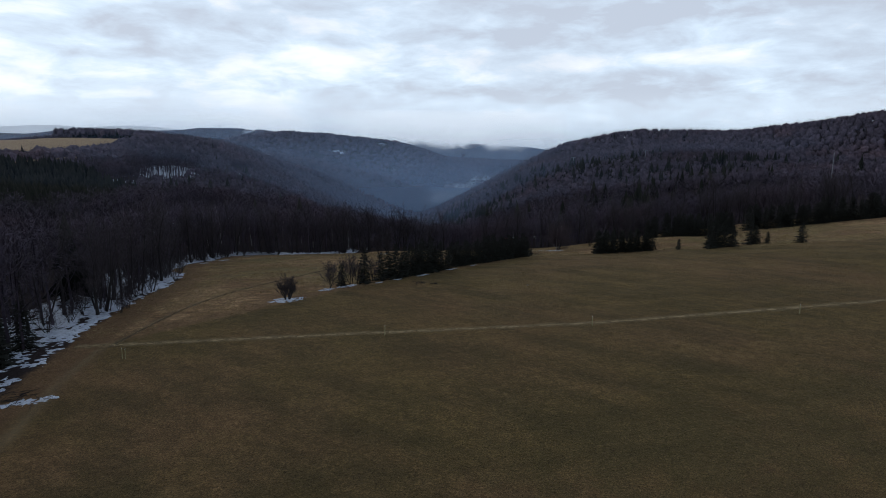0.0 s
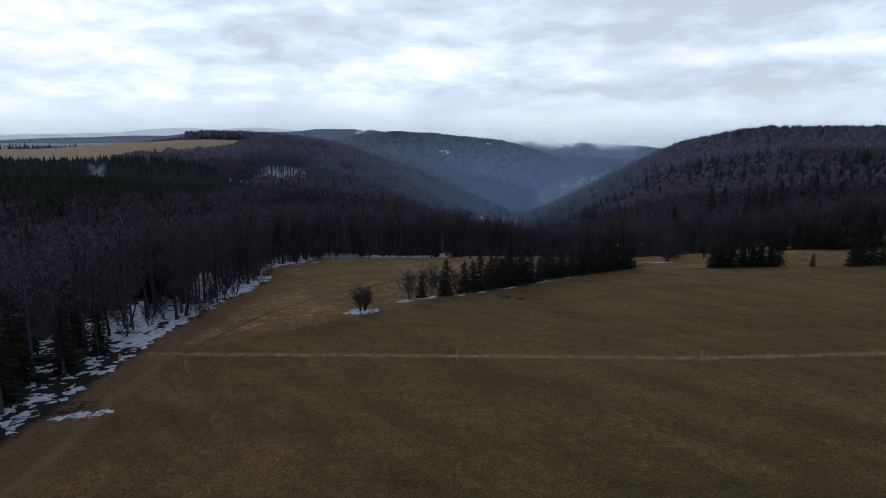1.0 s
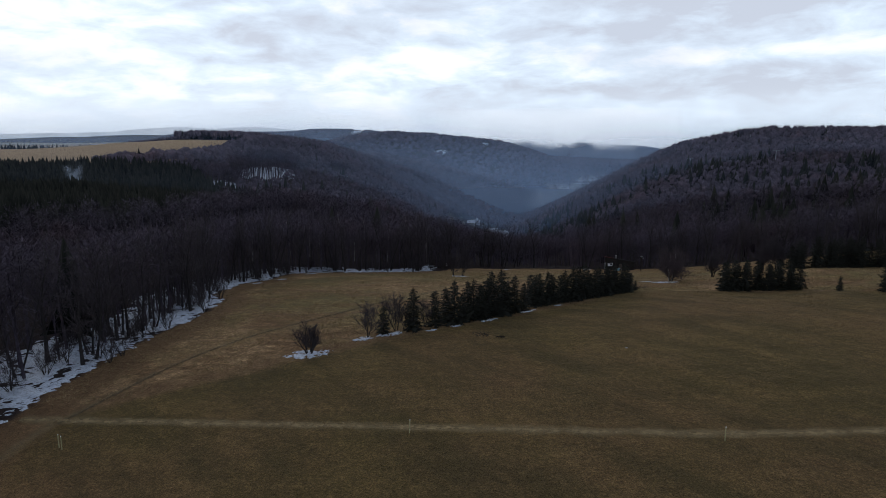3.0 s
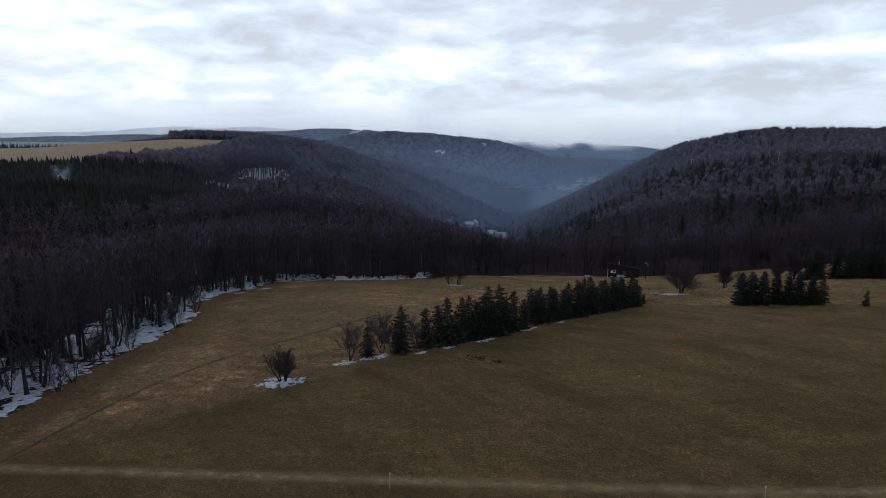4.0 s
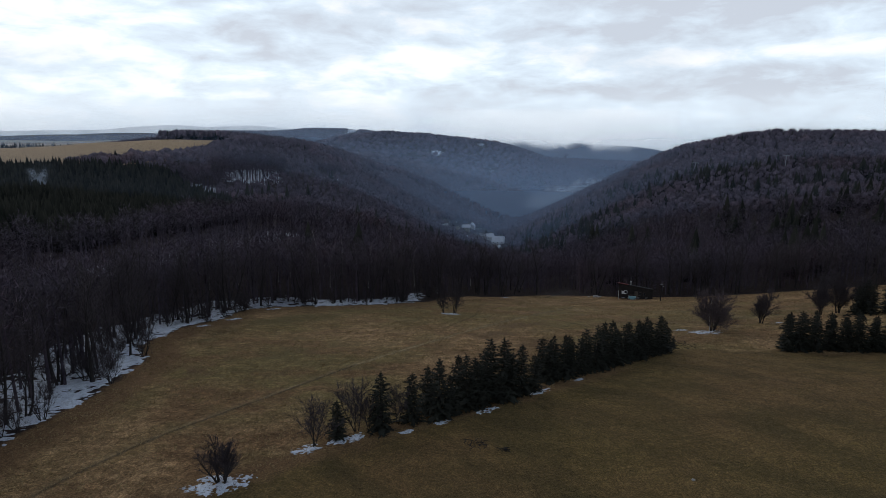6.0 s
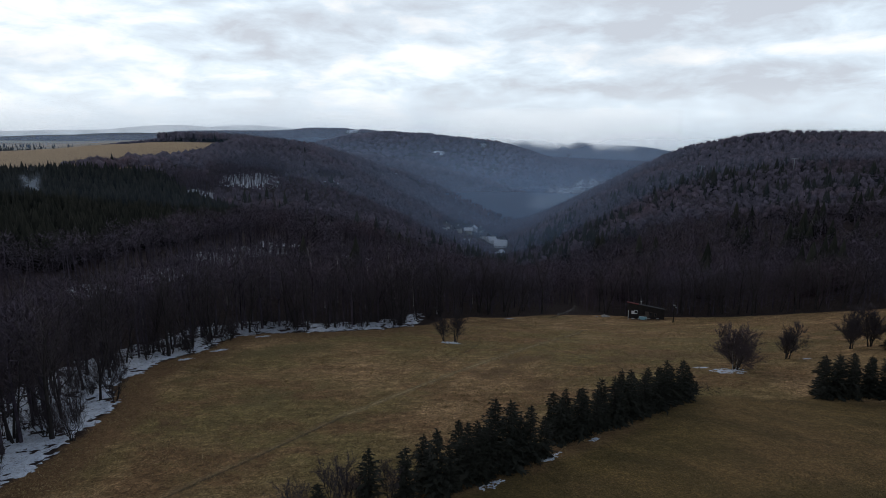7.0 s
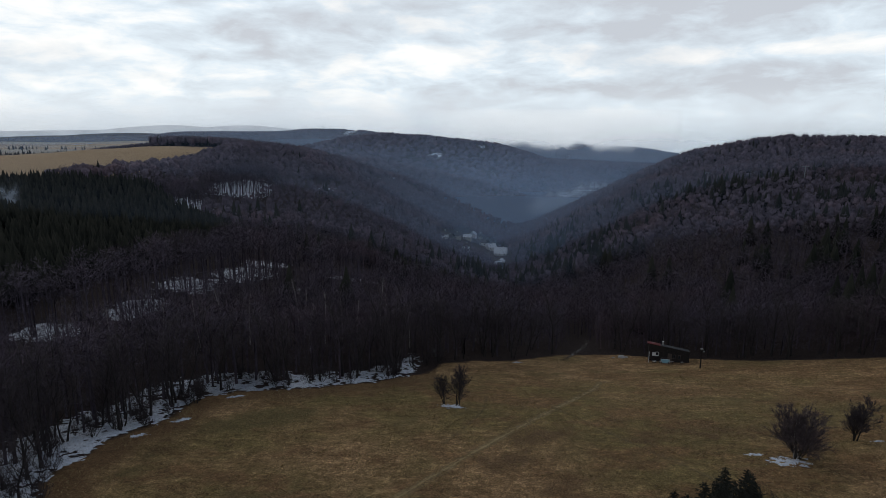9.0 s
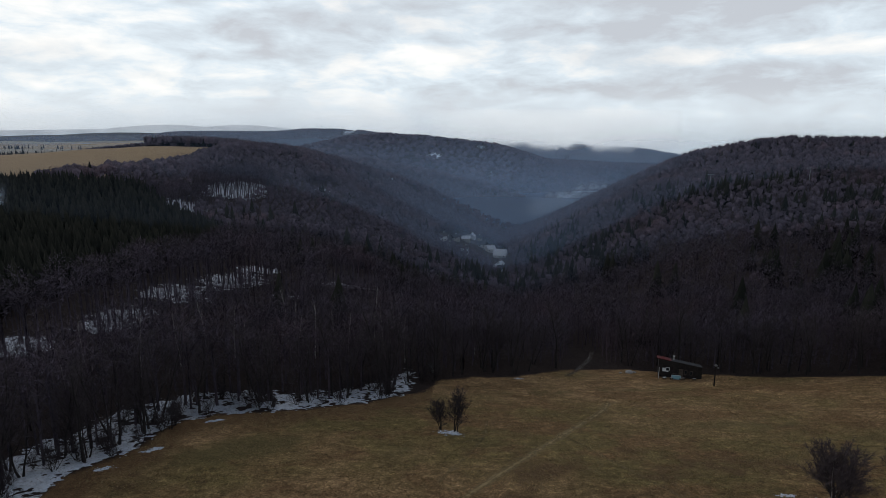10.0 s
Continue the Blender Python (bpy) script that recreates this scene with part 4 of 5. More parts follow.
    for cx, cy, rx, ry, v in [(2, 300, 26, 44, 0.75), (20, 385, 22, 34, 0.75), (32, 330, 18, 22, 0.5), (87, 361, 15, 14, 0.75), (75, 450, 14, 16, 0.85), (112, 392, 22, 30, 0.3), (126, 642, 30, 40, 0.6), (105, 590, 22, 34, 0.7), (42, 399, 12, 14, 0.8), (58, 335, 12, 18, 0.7), (76, 296, 7, 7, 0.9), (-77, 382, 6, 6, 0.8), (-32, 310, 8, 8, 0.7), (98, 170, 7, 7, 0.7), (117, 241, 14, 12, 0.6), (203, 300, 40, 16, 0.75), (205, 452, 44, 12, 0.85), (236, 374, 60, 12, 0.7), (309, 412, 50, 12, 0.7), (330, 640, 120, 14, 0.45), (60, 330, 34, 40, 0.12), (120, 390, 50, 30, 0.25), (-110, 330, 40, 40, 0.10), (135, 238, 22, 24, 0.6), (190, 300, 40, 16, 0.45), (185, 445, 40, 22, 0.75), (160, 560, 30, 60, 0.35), (203, 690, 30, 30, 0.3), (100, 417, 16, 16, 0.75), (80, 470, 18, 22, 0.8), (86, 320, 10, 10, 0.8), (60, 392, 24, 24, 0.4), (95, 560, 26, 80, 0.5), (100, 836, 26, 14, 0.7), (330, 520, 120, 20, 0.25), (-270, 720, 60, 20, 0.2), (-90, 650, 60, 40, 0.2)]:
        c = np.maximum(c, v * np.exp(-((x - cx) / rx) ** 2 - ((y - cy) / ry) ** 2))
    return c


VILLAGE = [(37, 446), (52, 446), (57, 500), (63, 585), (60, 650), (52, 710), (22, 690), (6, 620), (-5, 560), (-6, 520), (10, 522), (30, 520), (38, 500)]


def woods():
    """The woods, denser and finer towards the clearing."""
    near_b = [woodland_tree(k, 12.0, 5, 5, 2, 46, 0.10, 0.080, 3, 0.16, 1.05, 0.0, 3) for k in range(7)]
    mid_b = [woodland_tree(20 + k, 12.5, 4, 5, 2, 44, 0.080, 0.17, 3, 0.12, 1.10, 0.0) for k in range(7)]
    middle_b = [woodland_tree(30 + k, 12.0, 3, 5, 2, 22, 0.085, 0.24, 0, 0.08, 1.08, 0.40) for k in range(7)]
    far_b = [woodland_tree(40 + k, 12.5, 2, 5, 2, 18, 0.085, 0.40, 0, 0.05, 1.10, 0.56) for k in range(6)]
    vast_b = [woodland_tree(60 + k, 11.0, 1, 5, 2, 0, 0.1, 0.5, 0, 0.0, 2.1, 0.98) for k in range(5)]
    near_t = [woodland_tree(170 + k, 13.0, 5, 5, 2, 30, 0.10, 0.08, 4, 0.40, 1.0, 0.0, 5) for k in range(4)]
    mid_t = [woodland_tree(180 + k, 14.0, 3, 5, 2, 28, 0.085, 0.15, 4, 0.56, 0.70, 0.0, 3) for k in range(4)]
    near_s = [simple_spruce(80 + k, 10.5, 5, 5, 0.235) for k in range(6)]
    far_s = [simple_spruce(90 + k, 10.5, 4, 4, 0.24) for k in range(4)]
    rings = [("near", 0, 0, 3.4, near_b, near_s, 1.0), ("mid", 0, 330, 5.6, mid_b, near_s, 1.0), ("middle", 330, 560, 5.8, middle_b, near_s, 1.0), ("far", 560, 980, 6.4, far_b, far_s, 1.0), ("vast", 980, 2750, 12.5, vast_b, far_s, 1.0)]
    for k, (which, r0, r1, step, bare, firs, size) in enumerate(rings):
        if which == "near":
            x, y, u = jittered(-150, 150, -20, 235, step, 11)
        else:
            reach = r1 * 0.86
            x, y, u = jittered(-reach, reach, -20 if which == "mid" else 0, r1, step, 11 + k)
        r = np.hypot(x, y)
        d = wooded(x, y)
        close = (np.abs(x) < 150) & (y < 235) & (inside(x, y, CLEARING) > -62)
        ok = (d > (4.2 if which == "near" else 2.0)) & (np.abs(x) < 0.98 * np.maximum(y, 0) + 170)
        ok &= close if which == "near" else ~close & (r >= r0) & (r < r1)
        ok &= (inside(x, y, VILLAGE) < 0) & (inside(x, y, SPRUCES) < 0)
        if which in ("middle", "far", "vast"):
            lee = height(x, y - 90) - height(x, y) > 22.0
            ok &= ~(lee & (np.modf(u * 13)[0] < 0.7))
        ok &= np.hypot(x - 33, y - 170) > 4
        ok &= ~((np.abs(x - 33 - (y - 165) * 0.12) < 3.2) & (y > 150) & (y < 186))
        thin = snow_cover(x, y) > 0.17
        ok &= ~(thin & ((y < 600) | (y > 980) | (np.modf(u * 7)[0] < 0.85)))
        x, y, u, thin = x[ok], y[ok], u[ok], thin[ok]
        low = ~thin & (np.maximum(snow_cover(x, y + 14), snow_cover(x, y + 30)) > 0.24) & (y < 600)
        if low.any():
            planted("undergrowth", bare, np.stack([x, y], 1)[low], 0.5, WOOD_TWIGS, "low leafless brush on the slope below old snow", "shrub", 500 + k)
            x, y, u, thin = x[~low], y[~low], u[~low], thin[~low]
        fir = (u < spruce_chance(x, y)) & ~thin
        tall = (thin & (which in ("near", "mid", "middle"))) | ((which == "near") & (x < 2) & (inside(x, y, CLEARING) > -15))
        tall &= ~fir
        if tall.any():
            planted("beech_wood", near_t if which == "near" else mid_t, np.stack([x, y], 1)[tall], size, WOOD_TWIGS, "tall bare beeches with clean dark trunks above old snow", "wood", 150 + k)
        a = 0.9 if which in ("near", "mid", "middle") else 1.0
        planted("beech_wood", bare, np.stack([x, y], 1)[~fir & ~tall], size * a, WOOD_TWIGS if which in ("near", "mid") else HAZED_TWIGS, "leafless purple-brown beech wood on the slopes", "wood", 100 + k, 0.1 if which in ("near", "mid", "middle") else (4.5 if which == "vast" else 1.5), 0.15 if which in ("near", "mid", "middle") else 0.12)
        planted("spruce_wood", firs, np.stack([x, y], 1)[fir], size * (1.25 if which in ("near", "mid", "middle") else 0.95), WOOD_NEEDLES, "dark green spruce trees standing in the wood", "wood", 200 + k)
    brush = [woodland_tree(195 + k, 5.5, 3, 5, 2, 24, 0.13, 0.07, 0, 0.0, 1.3, 0.0) for k in range(4)]
    x, y, u = jittered(-110, 150, 20, 190, 2.6, 63)
    d = wooded(x, y)
    ok = (d > np.where(x > -2, 2.5, 9.5)) & (d < 18) & (np.hypot(x - 49, y - 156) > 7) & (np.hypot(x, y - 155) > 4) & ~((np.abs(x - 33 - (y - 165) * 0.12) < 4.0) & (y > 150))
    planted("undergrowth", brush, np.stack([x, y], 1)[ok], 0.9, WOOD_TWIGS, "tangled leafless brush under the edge of the wood", "shrub", 520, 0.1, 0.4)
    x, y, u = jittered(-200, 0, 136, 520, 3.1, 62)
    ok = (snow_cover(x, y) > 0.17) & (wooded(x, y) > 4.0) & (inside(x, y, SPRUCES) < 2)
    planted("beech_wood", mid_t, np.stack([x, y], 1)[ok], 0.9, WOOD_TWIGS, "tall bare beeches with clean dark trunks above old snow", "wood", 270, 0.1, 0.25)
    x, y, u = jittered(-480, -86, 140, 430, 3.8, 61)
    ok = (inside(x, y, SPRUCES) > 0) & (wooded(x, y) > 2.0) & (np.abs(x) < 0.98 * y + 60)
    planted("spruce_wood", near_s, np.stack([x, y], 1)[ok], 0.92, WOOD_NEEDLES, "close dark stand of spruces on the slope", "wood", 260, 0.1, 0.2)


woods()


# the dense wood margin round the upland field
def field_margin():
    bare = [woodland_tree(130 + k, 11.0, 2, 6, 2, 12, 0.07, 0.22, 0, 0.05, 1.1, 0.88) for k in range(4)]
    firs = [simple_spruce(140 + k, 10.0, 5, 6) for k in range(3)]
    x, y, u = jittered(-560, -190, 428, 780, 5.0, 77)
    d = wooded(x, y)
    ok = (d > 1.0) & (d < 24.0) & (inside(x, y, UPLAND) > -40) & (inside(x, y, SPRUCES) < 0)
    x, y, u = x[ok], y[ok], u[ok]
    fir = u < np.where(y > 650, 0.25, 0.06)
    planted("beech_wood", bare, np.stack([x, y], 1)[~fir], 1.0, HAZED_TWIGS, "leafless wood along the margin of the upland field", "wood", 400, 1.0, 0.15)
    planted("spruce_wood", firs, np.stack([x, y], 1)[fir], 1.0, WOOD_NEEDLES, "dark spruces along the margin of the upland field", "wood", 401)


field_margin()


# rows of trees out on the far farmland
def far_rows():
    firs = [simple_spruce(95 + k, 9.0, 4, 5) for k in range(3)]
    rng = np.random.default_rng(5)
    xy = []
    for ax, ay, bx, by, n in [(-560, 706, -428, 726, 190), (-760, 1250, -560, 1180, 40), (-1100, 1400, -700, 1340, 60)]:
        t = rng.uniform(0, 1, n)
        xy.append(np.stack([ax + (bx - ax) * t, ay + (by - ay) * t + rng.normal(size=n) * 14], 1))
    t = rng.uniform(0, 1, 170)
    hedge = np.stack([-392 + 100 * t, 706 - 28 * t + rng.normal(size=170) * 2.5], 1)
    planted("hedgerow", [woodland_tree(98 + k, 5.0, 1, 6, 2, 12, 0.14, 0.2, 0, 0.0, 1.2, 0.85) for k in range(3)], hedge, 1.0, HAZED_TWIGS, "bare hedgerow along the back of the upland field", "hedge", 310)
    planted("tree_belt", firs, np.concatenate(xy), 1.0, WOOD_NEEDLES, "dark belt of trees between far fields", "wood", 300)


far_rows()


# ---- grass ----
def tufts(name, count, area, mask, low, high, mat, label, seed, blades=3):
    """Leaning blades of dead grass in uneven patches."""
    rng = np.random.default_rng(seed)
    x = rng.uniform(area[0], area[1], count * 2)
    y = rng.uniform(area[2], area[3], count * 2)
    patch = rng.normal(size=x.size) * 0.9
    for _ in range(9):
        a, w = rng.uniform(0, 6.283), rng.uniform(3.0, 16.0)
        patch += 0.45 * np.sin((x * math.cos(a) + y * math.sin(a)) * 6.283 / w + rng.uniform(0, 6.283))
    ok = mask(x, y) & (patch > -0.3)
    x, y, patch = x[ok][:count], y[ok][:count], patch[ok][:count]
    z = height(x, y)
    base = np.repeat(np.stack([x, y, z - 0.02], 1), blades, 0)
    n = len(base)
    base[:, :2] += rng.normal(size=(n, 2)) * 0.10
    h = rng.uniform(low, high, n)
    tip = base + np.stack([rng.normal(size=n) * 0.8 * h, rng.normal(size=n) * 0.8 * h, h], 1)
    s = Shape()
    s.slivers(base, tip, h * 0.45, rng)
    v, t = s.arrays()
    me = mesh_of(name, v, t, mat)
    tone = np.clip(0.5 + 0.2 * np.repeat(patch, blades) + rng.normal(size=n) * 0.2, 0, 1)
    me.attributes.new("tone", "FLOAT", "POINT").data.foreach_set("value", np.repeat(tone, 3).astype(np.float32))
    return put(name, me, label=label, category="grass", kind="stuff")


tufts("straw_tufts", 52000, (-46, 110, 38, 158), lambda x, y: (inside(x, y, ROUGH) > 0.5) & (inside(x, y, CLEARING) > 0.5) & (np.hypot(x - 47, y - 150) > 6), 0.08, 0.24, STRAW, "pale dead grass tufts on the rough meadow", 21)
tufts("lawn_tufts", 46000, (-42, 90, -12, 82), lambda x, y: (inside(x, y, ROUGH) < 0.3) & (inside(x, y, CLEARING) > 0.5), 0.05, 0.13, LAWN_BLADES, "short winter grass blades on the mown slope", 22, 2)


# ---- trees that stand singly ----
def tree_thing(name, shapes, bark, leaf, label, category, group):
    (tv, tt), (cv, ct) = shapes
    root = tagged(new(name), label, category, group)
    put("trunk", mesh_of("trunk", tv, tt, bark, True), root)
    put("crown", mesh_of("crown", cv, ct, leaf), root)
    return root


def stand(root, used, x, y, scale=1.0, turn=0.0, sink=0.05, label=""):
    m = pose(x, y, land(x, y) - sink, 0, 0, turn) @ Matrix.Diagonal((scale, scale, scale, 1))
    if root.name not in used:
        used.add(root.name)
        root.matrix_basis = m
        ob = root
    else:
        ob = copy_thing(root, pose(0, 0, 0))
        ob.matrix_basis = m
    return tagged(ob, label)


USED = set()
rnd = random.Random(7)
edge_trees = [tree_thing("beech_tree", bare_tree(300 + k, 10.5 + 0.7 * k, 1 + (k % 3 == 2), 0.40, 17, 6, 9, 0.24, (10.5 + 0.7 * k) * 0.017, twig=0.042), BARK, TWIG, "bare grey-brown beech at the edge of the wood", "tree", "trees along the wood edge") for k in range(6)]
edge_shrubs = [tree_thing("bare_shrub", bare_tree(320 + k, 4.2 + k, 5, 0.46, 14, 5, 9, 0.1, fan=(0.15, 0.65), twig=0.026), BARK, TWIG, "tangled leafless shrub at the edge of the wood", "shrub", "shrubs along the wood edge") for k in range(3)]
birches = [tree_thing("birch_tree", bare_tree(340 + k, 11.0, 1, 0.22, 13, 5, 9, 0.35, 0.11), BIRCH_BARK, BIRCH_TWIG, "slender white-stemmed birch among darker trees", "tree", "birches in the wood") for k in range(2)]


def along(line, step):
    p = np.array(line, float)
    s = np.concatenate([[0], np.cumsum(np.hypot(*np.diff(p, axis=0).T))])
    t = np.arange(0, s[-1], step)
    return np.interp(t, s, p[:, 0]), np.interp(t, s, p[:, 1])


def wood_edge():
    rng = random.Random(3)
    ex, ey = along(CLEARING[2:27], 1.35)
    for k, (x, y) in enumerate(zip(ex, ey)):
        for _ in range(3):
            x2, y2 = x + rng.uniform(-7.5, 7.5), y + rng.uniform(-7.5, 7.5)
            d = -float(inside(x2, y2, CLEARING))
            if 1.6 < d < 8.5:
                break
        else:
            continue
        if math.hypot(x2 - 33, y2 - 168) < 5 or (y2 < 42 and x2 < -30) or math.hypot(x2 - 49, y2 - 153) < 8 or (28 < x2 < 37 and y2 > 150):
            continue
        stand(edge_trees[rng.randrange(6)], USED, x2, y2, rng.uniform(0.8, 1.12), rng.uniform(0, 360))
        if x2 < 0:
            d2 = rng.uniform(-2, 2)
            if k % 2:
                stand(edge_shrubs[rng.randrange(3)], USED, x2 - rng.uniform(1, 4), y2 + rng.uniform(-1.5, 3), rng.uniform(0.4, 0.8), rng.uniform(0, 360))
            stand(edge_shrubs[rng.randrange(3)], USED, x2 + (2.5 if x2 < -30 else 0) + d2 * 0.3, y2 + d2 - (2.0 if x2 > -30 else 0), rng.uniform(0.6, 0.95), rng.uniform(0, 360))


wood_edge()
for x, y, s in [(-67, 112, 1.0), (-58, 128, 0.95), (-40, 152, 1.0), (-30, 158, 1.05), (-22, 160, 0.95), (-36, 149, 0.9), (-12, 165, 1.0), (-64, 105, 0.9), (-75, 120, 1.0), (-48, 146, 1.05), (-45, 151, 1.1), (-27, 150, 1.0), (-25, 156, 1.12), (-18, 153, 1.05), (-52, 139, 1.08), (-60, 137, 1.0), (-33, 166, 1.15), (-7, 158, 1.0), (8, 168, 1.05), (-15, 174, 1.15)]:
    stand(birches[int(x * 7) % 2], USED, x, y, s, x * 31)

spruces = [tree_thing("spruce_tree", spruce(400 + k, 6.0, 0.22 + 0.02 * (k % 3), 165, 14), BARK, NEEDLES, "dense dark green spruce in the meadow", "tree", "spruces in the meadow") for k in range(5)]


def spruce_row():
    rng = random.Random(12)
    row = [(-5.4, 59.2, 5.4), (-2.6, 60.6, 4.6), (0.0, 61.6, 5.6), (2.6, 63.4, 5.3), (4.6, 64.6, 6.0), (6.6, 66.2, 6.2), (8.6, 67.4, 5.2), (12.2, 71.2, 5.6), (14.2, 72.4, 5.9), (16.4, 73.8, 5.4), (18.6, 75.4, 5.8), (20.8, 77.0, 5.6), (22.8, 78.4, 5.2), (24.8, 79.6, 5.8), (26.8, 81.2, 5.5), (28.6, 82.6, 5.6), (30.2, 83.8, 4.2), (31.4, 85.0, 2.2)]
    for k, (x, y, h) in enumerate(row):
        h *= (1.06 - 0.012 * k) * rng.uniform(0.88, 1.10)
        stand(spruces[k % 5], USED, x, y, h / 6.0, k * 77, label="dark green spruce in a tight hedge-like row")
        if 1 < k < 16:
            stand(spruces[(k + 2) % 5], USED, x - 0.9 + rng.uniform(-0.4, 0.4), y + 1.6, h / 6.0 * rng.uniform(0.8, 1.0), k * 41, label="dark green spruce in a tight hedge-like row")
            stand(spruces[(k + 3) % 5], USED, x + 1.1 + rng.uniform(-0.4, 0.4), y + 0.5, h / 6.0 * rng.uniform(0.6, 0.95), k * 67, label="dark green spruce in a tight hedge-like row")
    stand(spruces[1], USED, -9.1, 57.4, 0.62, 20, label="small spruce beside bare saplings")
    for k, (x, y, h) in enumerate([(45.4, 84.6, 5.3), (47.2, 84.8, 5.6), (49.0, 84.4, 5.2), (51.2, 84.6, 5.4), (53.0, 83.6, 4.6), (54.4, 83.2, 5.4), (56.2, 82.6, 5.0), (57.4, 82.0, 4.6), (46.4, 86.2, 5.2), (50.2, 86.2, 5.4), (55.4, 85.0, 5.2), (48.2, 85.6, 5.0), (52.1, 85.4, 5.0), (53.6, 84.8, 5.2), (56.9, 83.8, 4.6)]):
        stand(spruces[(k + 1) % 5], USED, 51.5 + (x - 51.5) * 0.92, y - 1.3, h / 6.0 * 0.97, k * 53, label="dark spruce in a close clump on the meadow")
    stand(spruces[0], USED, 61.0, 76.8, 0.40, 10, label="small lone spruce on the grass")
    for x, y, h in [(65.6, 73.0, 5.0), (67.2, 73.6, 6.0), (69.0, 73.2, 5.8), (70.8, 73.0, 4.6), (68.0, 75.0, 5.6), (75.6, 73.8, 5.2), (77.0, 74.2, 4.0), (79.0, 73.2, 2.6), (84.1, 69.8, 4.4)]:
        stand(spruces[int(x) % 5], USED, x, y, h / 6.0, x * 13, label="dark spruce standing at the upper meadow edge")
    for ax, ay, bx, by, n in [(66.5, 98.0, 93.0, 103.0, 24), (101.5, 107.0, 146.0, 104.0, 36)]:
        for k in range(n):
            t = k / (n - 1)
            x = ax + (bx - ax) * t + rng.uniform(-0.7, 0.7)
            y = ay + (by - ay) * t + rng.uniform(-0.5, 3.2)
            stand(spruces[k % 5], USED, x, y, rng.uniform(0.78, 1.1) * (1.0 if ax < 90 else 1.15), k * 29, label="dark spruce in a close belt along the meadow")
    for x, y, h in [(-46, 30.2, 7.5), (-49, 27, 8.5), (-47, 22.5, 6.5), (-53, 33, 9), (-55, 25, 9), (-51, 18, 8), (-45.5, 35.5, 6.0), (-60, 30, 10), (-50, 38, 8.5), (-58, 38, 9.5), (-48, 12, 8), (-54, 8, 9)]:
        stand(spruces[int(-x) % 5], USED, x, y, h / 6.0, x * 17, label="dark spruce at the corner of the wood")


spruce_row()

bush_a = tree_thing("lone_bush", bare_tree(513, 3.6, 9, 0.50, 22, 7, 11, 0.20, 0.14, fan=(0.12, 0.72), upward=0.9, twig=0.018), BARK, TWIG, "leafless many-stemmed bush standing in a patch of snow", "bush", "")
stand(bush_a, USED, -17.0, 50.5, 1.0, 40)
sap = tree_thing("sapling", bare_tree(502, 4.2, 3, 0.52, 28, 8, 14, 0.16, 0.08, fan=(0.05, 0.35), twig=0.013), BARK, TWIG, "slender bare sapling beside snow", "tree", "saplings")
for x, y, s, r in [(-11.0, 56.0, 1.0, 10), (-7.6, 58.8, 1.12, 130), (-6.6, 59.6, 0.8, 250), (-4.0, 60.2, 0.85, 60)]:
    stand(sap, USED, x, y, s, r)
grove = tree_thing("weeping_birch", bare_tree(503, 6.4, 9, 0.55, 26, 9, 18, 0.1, 0.10, fan=(0.15, 0.75), twig=0.028, upward=0.7), BARK, CLUMP_TWIG, "wind-blown clump of bare birches beside a snow patch", "tree", "")
stand(grove, USED, 41.6, 95.8, 0.95, 0)
for x, y, k, r in [(41.9, 96.3, 0.58, 70), (41.2, 95.9, 0.5, 200)]:
    stand(birches[0], USED, x, y, k, r, label="pale birch rising out of a bushy clump")
round_tree = tree_thing("meadow_tree", bare_tree(504, 5.8, 4, 0.46, 40, 9, 17, 0.20, 0.15, fan=(0.06, 0.30), upward=0.85, twig=0.025), BARK, TWIG, "round-headed bare tree on the meadow", "tree", "bare meadow trees")
for x, y, s, r in [(51.4, 100.3, 0.92, 0), (62.7, 103.2, 1.05, 80), (66.0, 104.0, 1.1, 200), (69.5, 104.2, 1.0, 300)]:
    stand(round_tree, USED, x, y, s, r)
pair = tree_thing("meadow_tree", bare_tree(507, 5.9, 3, 0.44, 36, 8, 15, 0.24, 0.14, fan=(0.06, 0.26), upward=0.95, twig=0.024), BARK, TWIG, "bare upright tree standing in a thin ring of snow", "tree", "pair of bare trees")
stand(pair, USED, 2.6, 118.4, 1.0, 0)
stand(pair, USED, 0.6, 119.4, 0.8, 140)


# ---- snow lying on the ground ----
def snow_sheet(name, x0, x1, y0, y1, cover, label, step=0.35, depth=0.22, grain=0.45, rag=1.0):
    """Old snow: a sheet that dips under the grass where its cover runs out."""
    xs, ys = np.arange(x0, x1, step), np.arange(y0, y1, step)
    gx, gy = np.meshgrid(xs, ys)
    c = cover(gx, gy)
    rough = np.array([noise.fractal((a * grain, b * grain, 3.0), 1.0, 2.1, 5) for a, b in zip(gx.ravel(), gy.ravel())]).reshape(gx.shape)
    fine = np.array([noise.fractal((a * grain * 2.4, b * grain * 4.5, 8.0), 0.9, 2.1, 4) for a, b in zip(gx.ravel(), gy.ravel())]).reshape(gx.shape)
    c = np.clip(c + rough * 0.55 * rag + fine * 0.6 * rag, -1.0, 1.0)
    z = height(gx, gy) + np.where(c > 0, depth * c / (c + 0.35), 0.8 * c) + 0.03 * rough
    keep = c > -0.35
    n, mcount = len(xs), len(ys)
    idx = np.arange(n * mcount).reshape(mcount, n)
    quads = np.stack([idx[:-1, :-1], idx[:-1, 1:], idx[1:, 1:], idx[1:, :-1]], -1).reshape(-1, 4)
    quads = quads[keep.ravel()[quads].any(1)]
    used, back = np.unique(quads, return_inverse=True)
    me = mesh_of(name, np.stack([gx, gy, z], -1).reshape(-1, 3)[used], back.reshape(-1, 4), OLD_SNOW, True)
    return put(name, me, label=label, category="snow", kind="stuff")


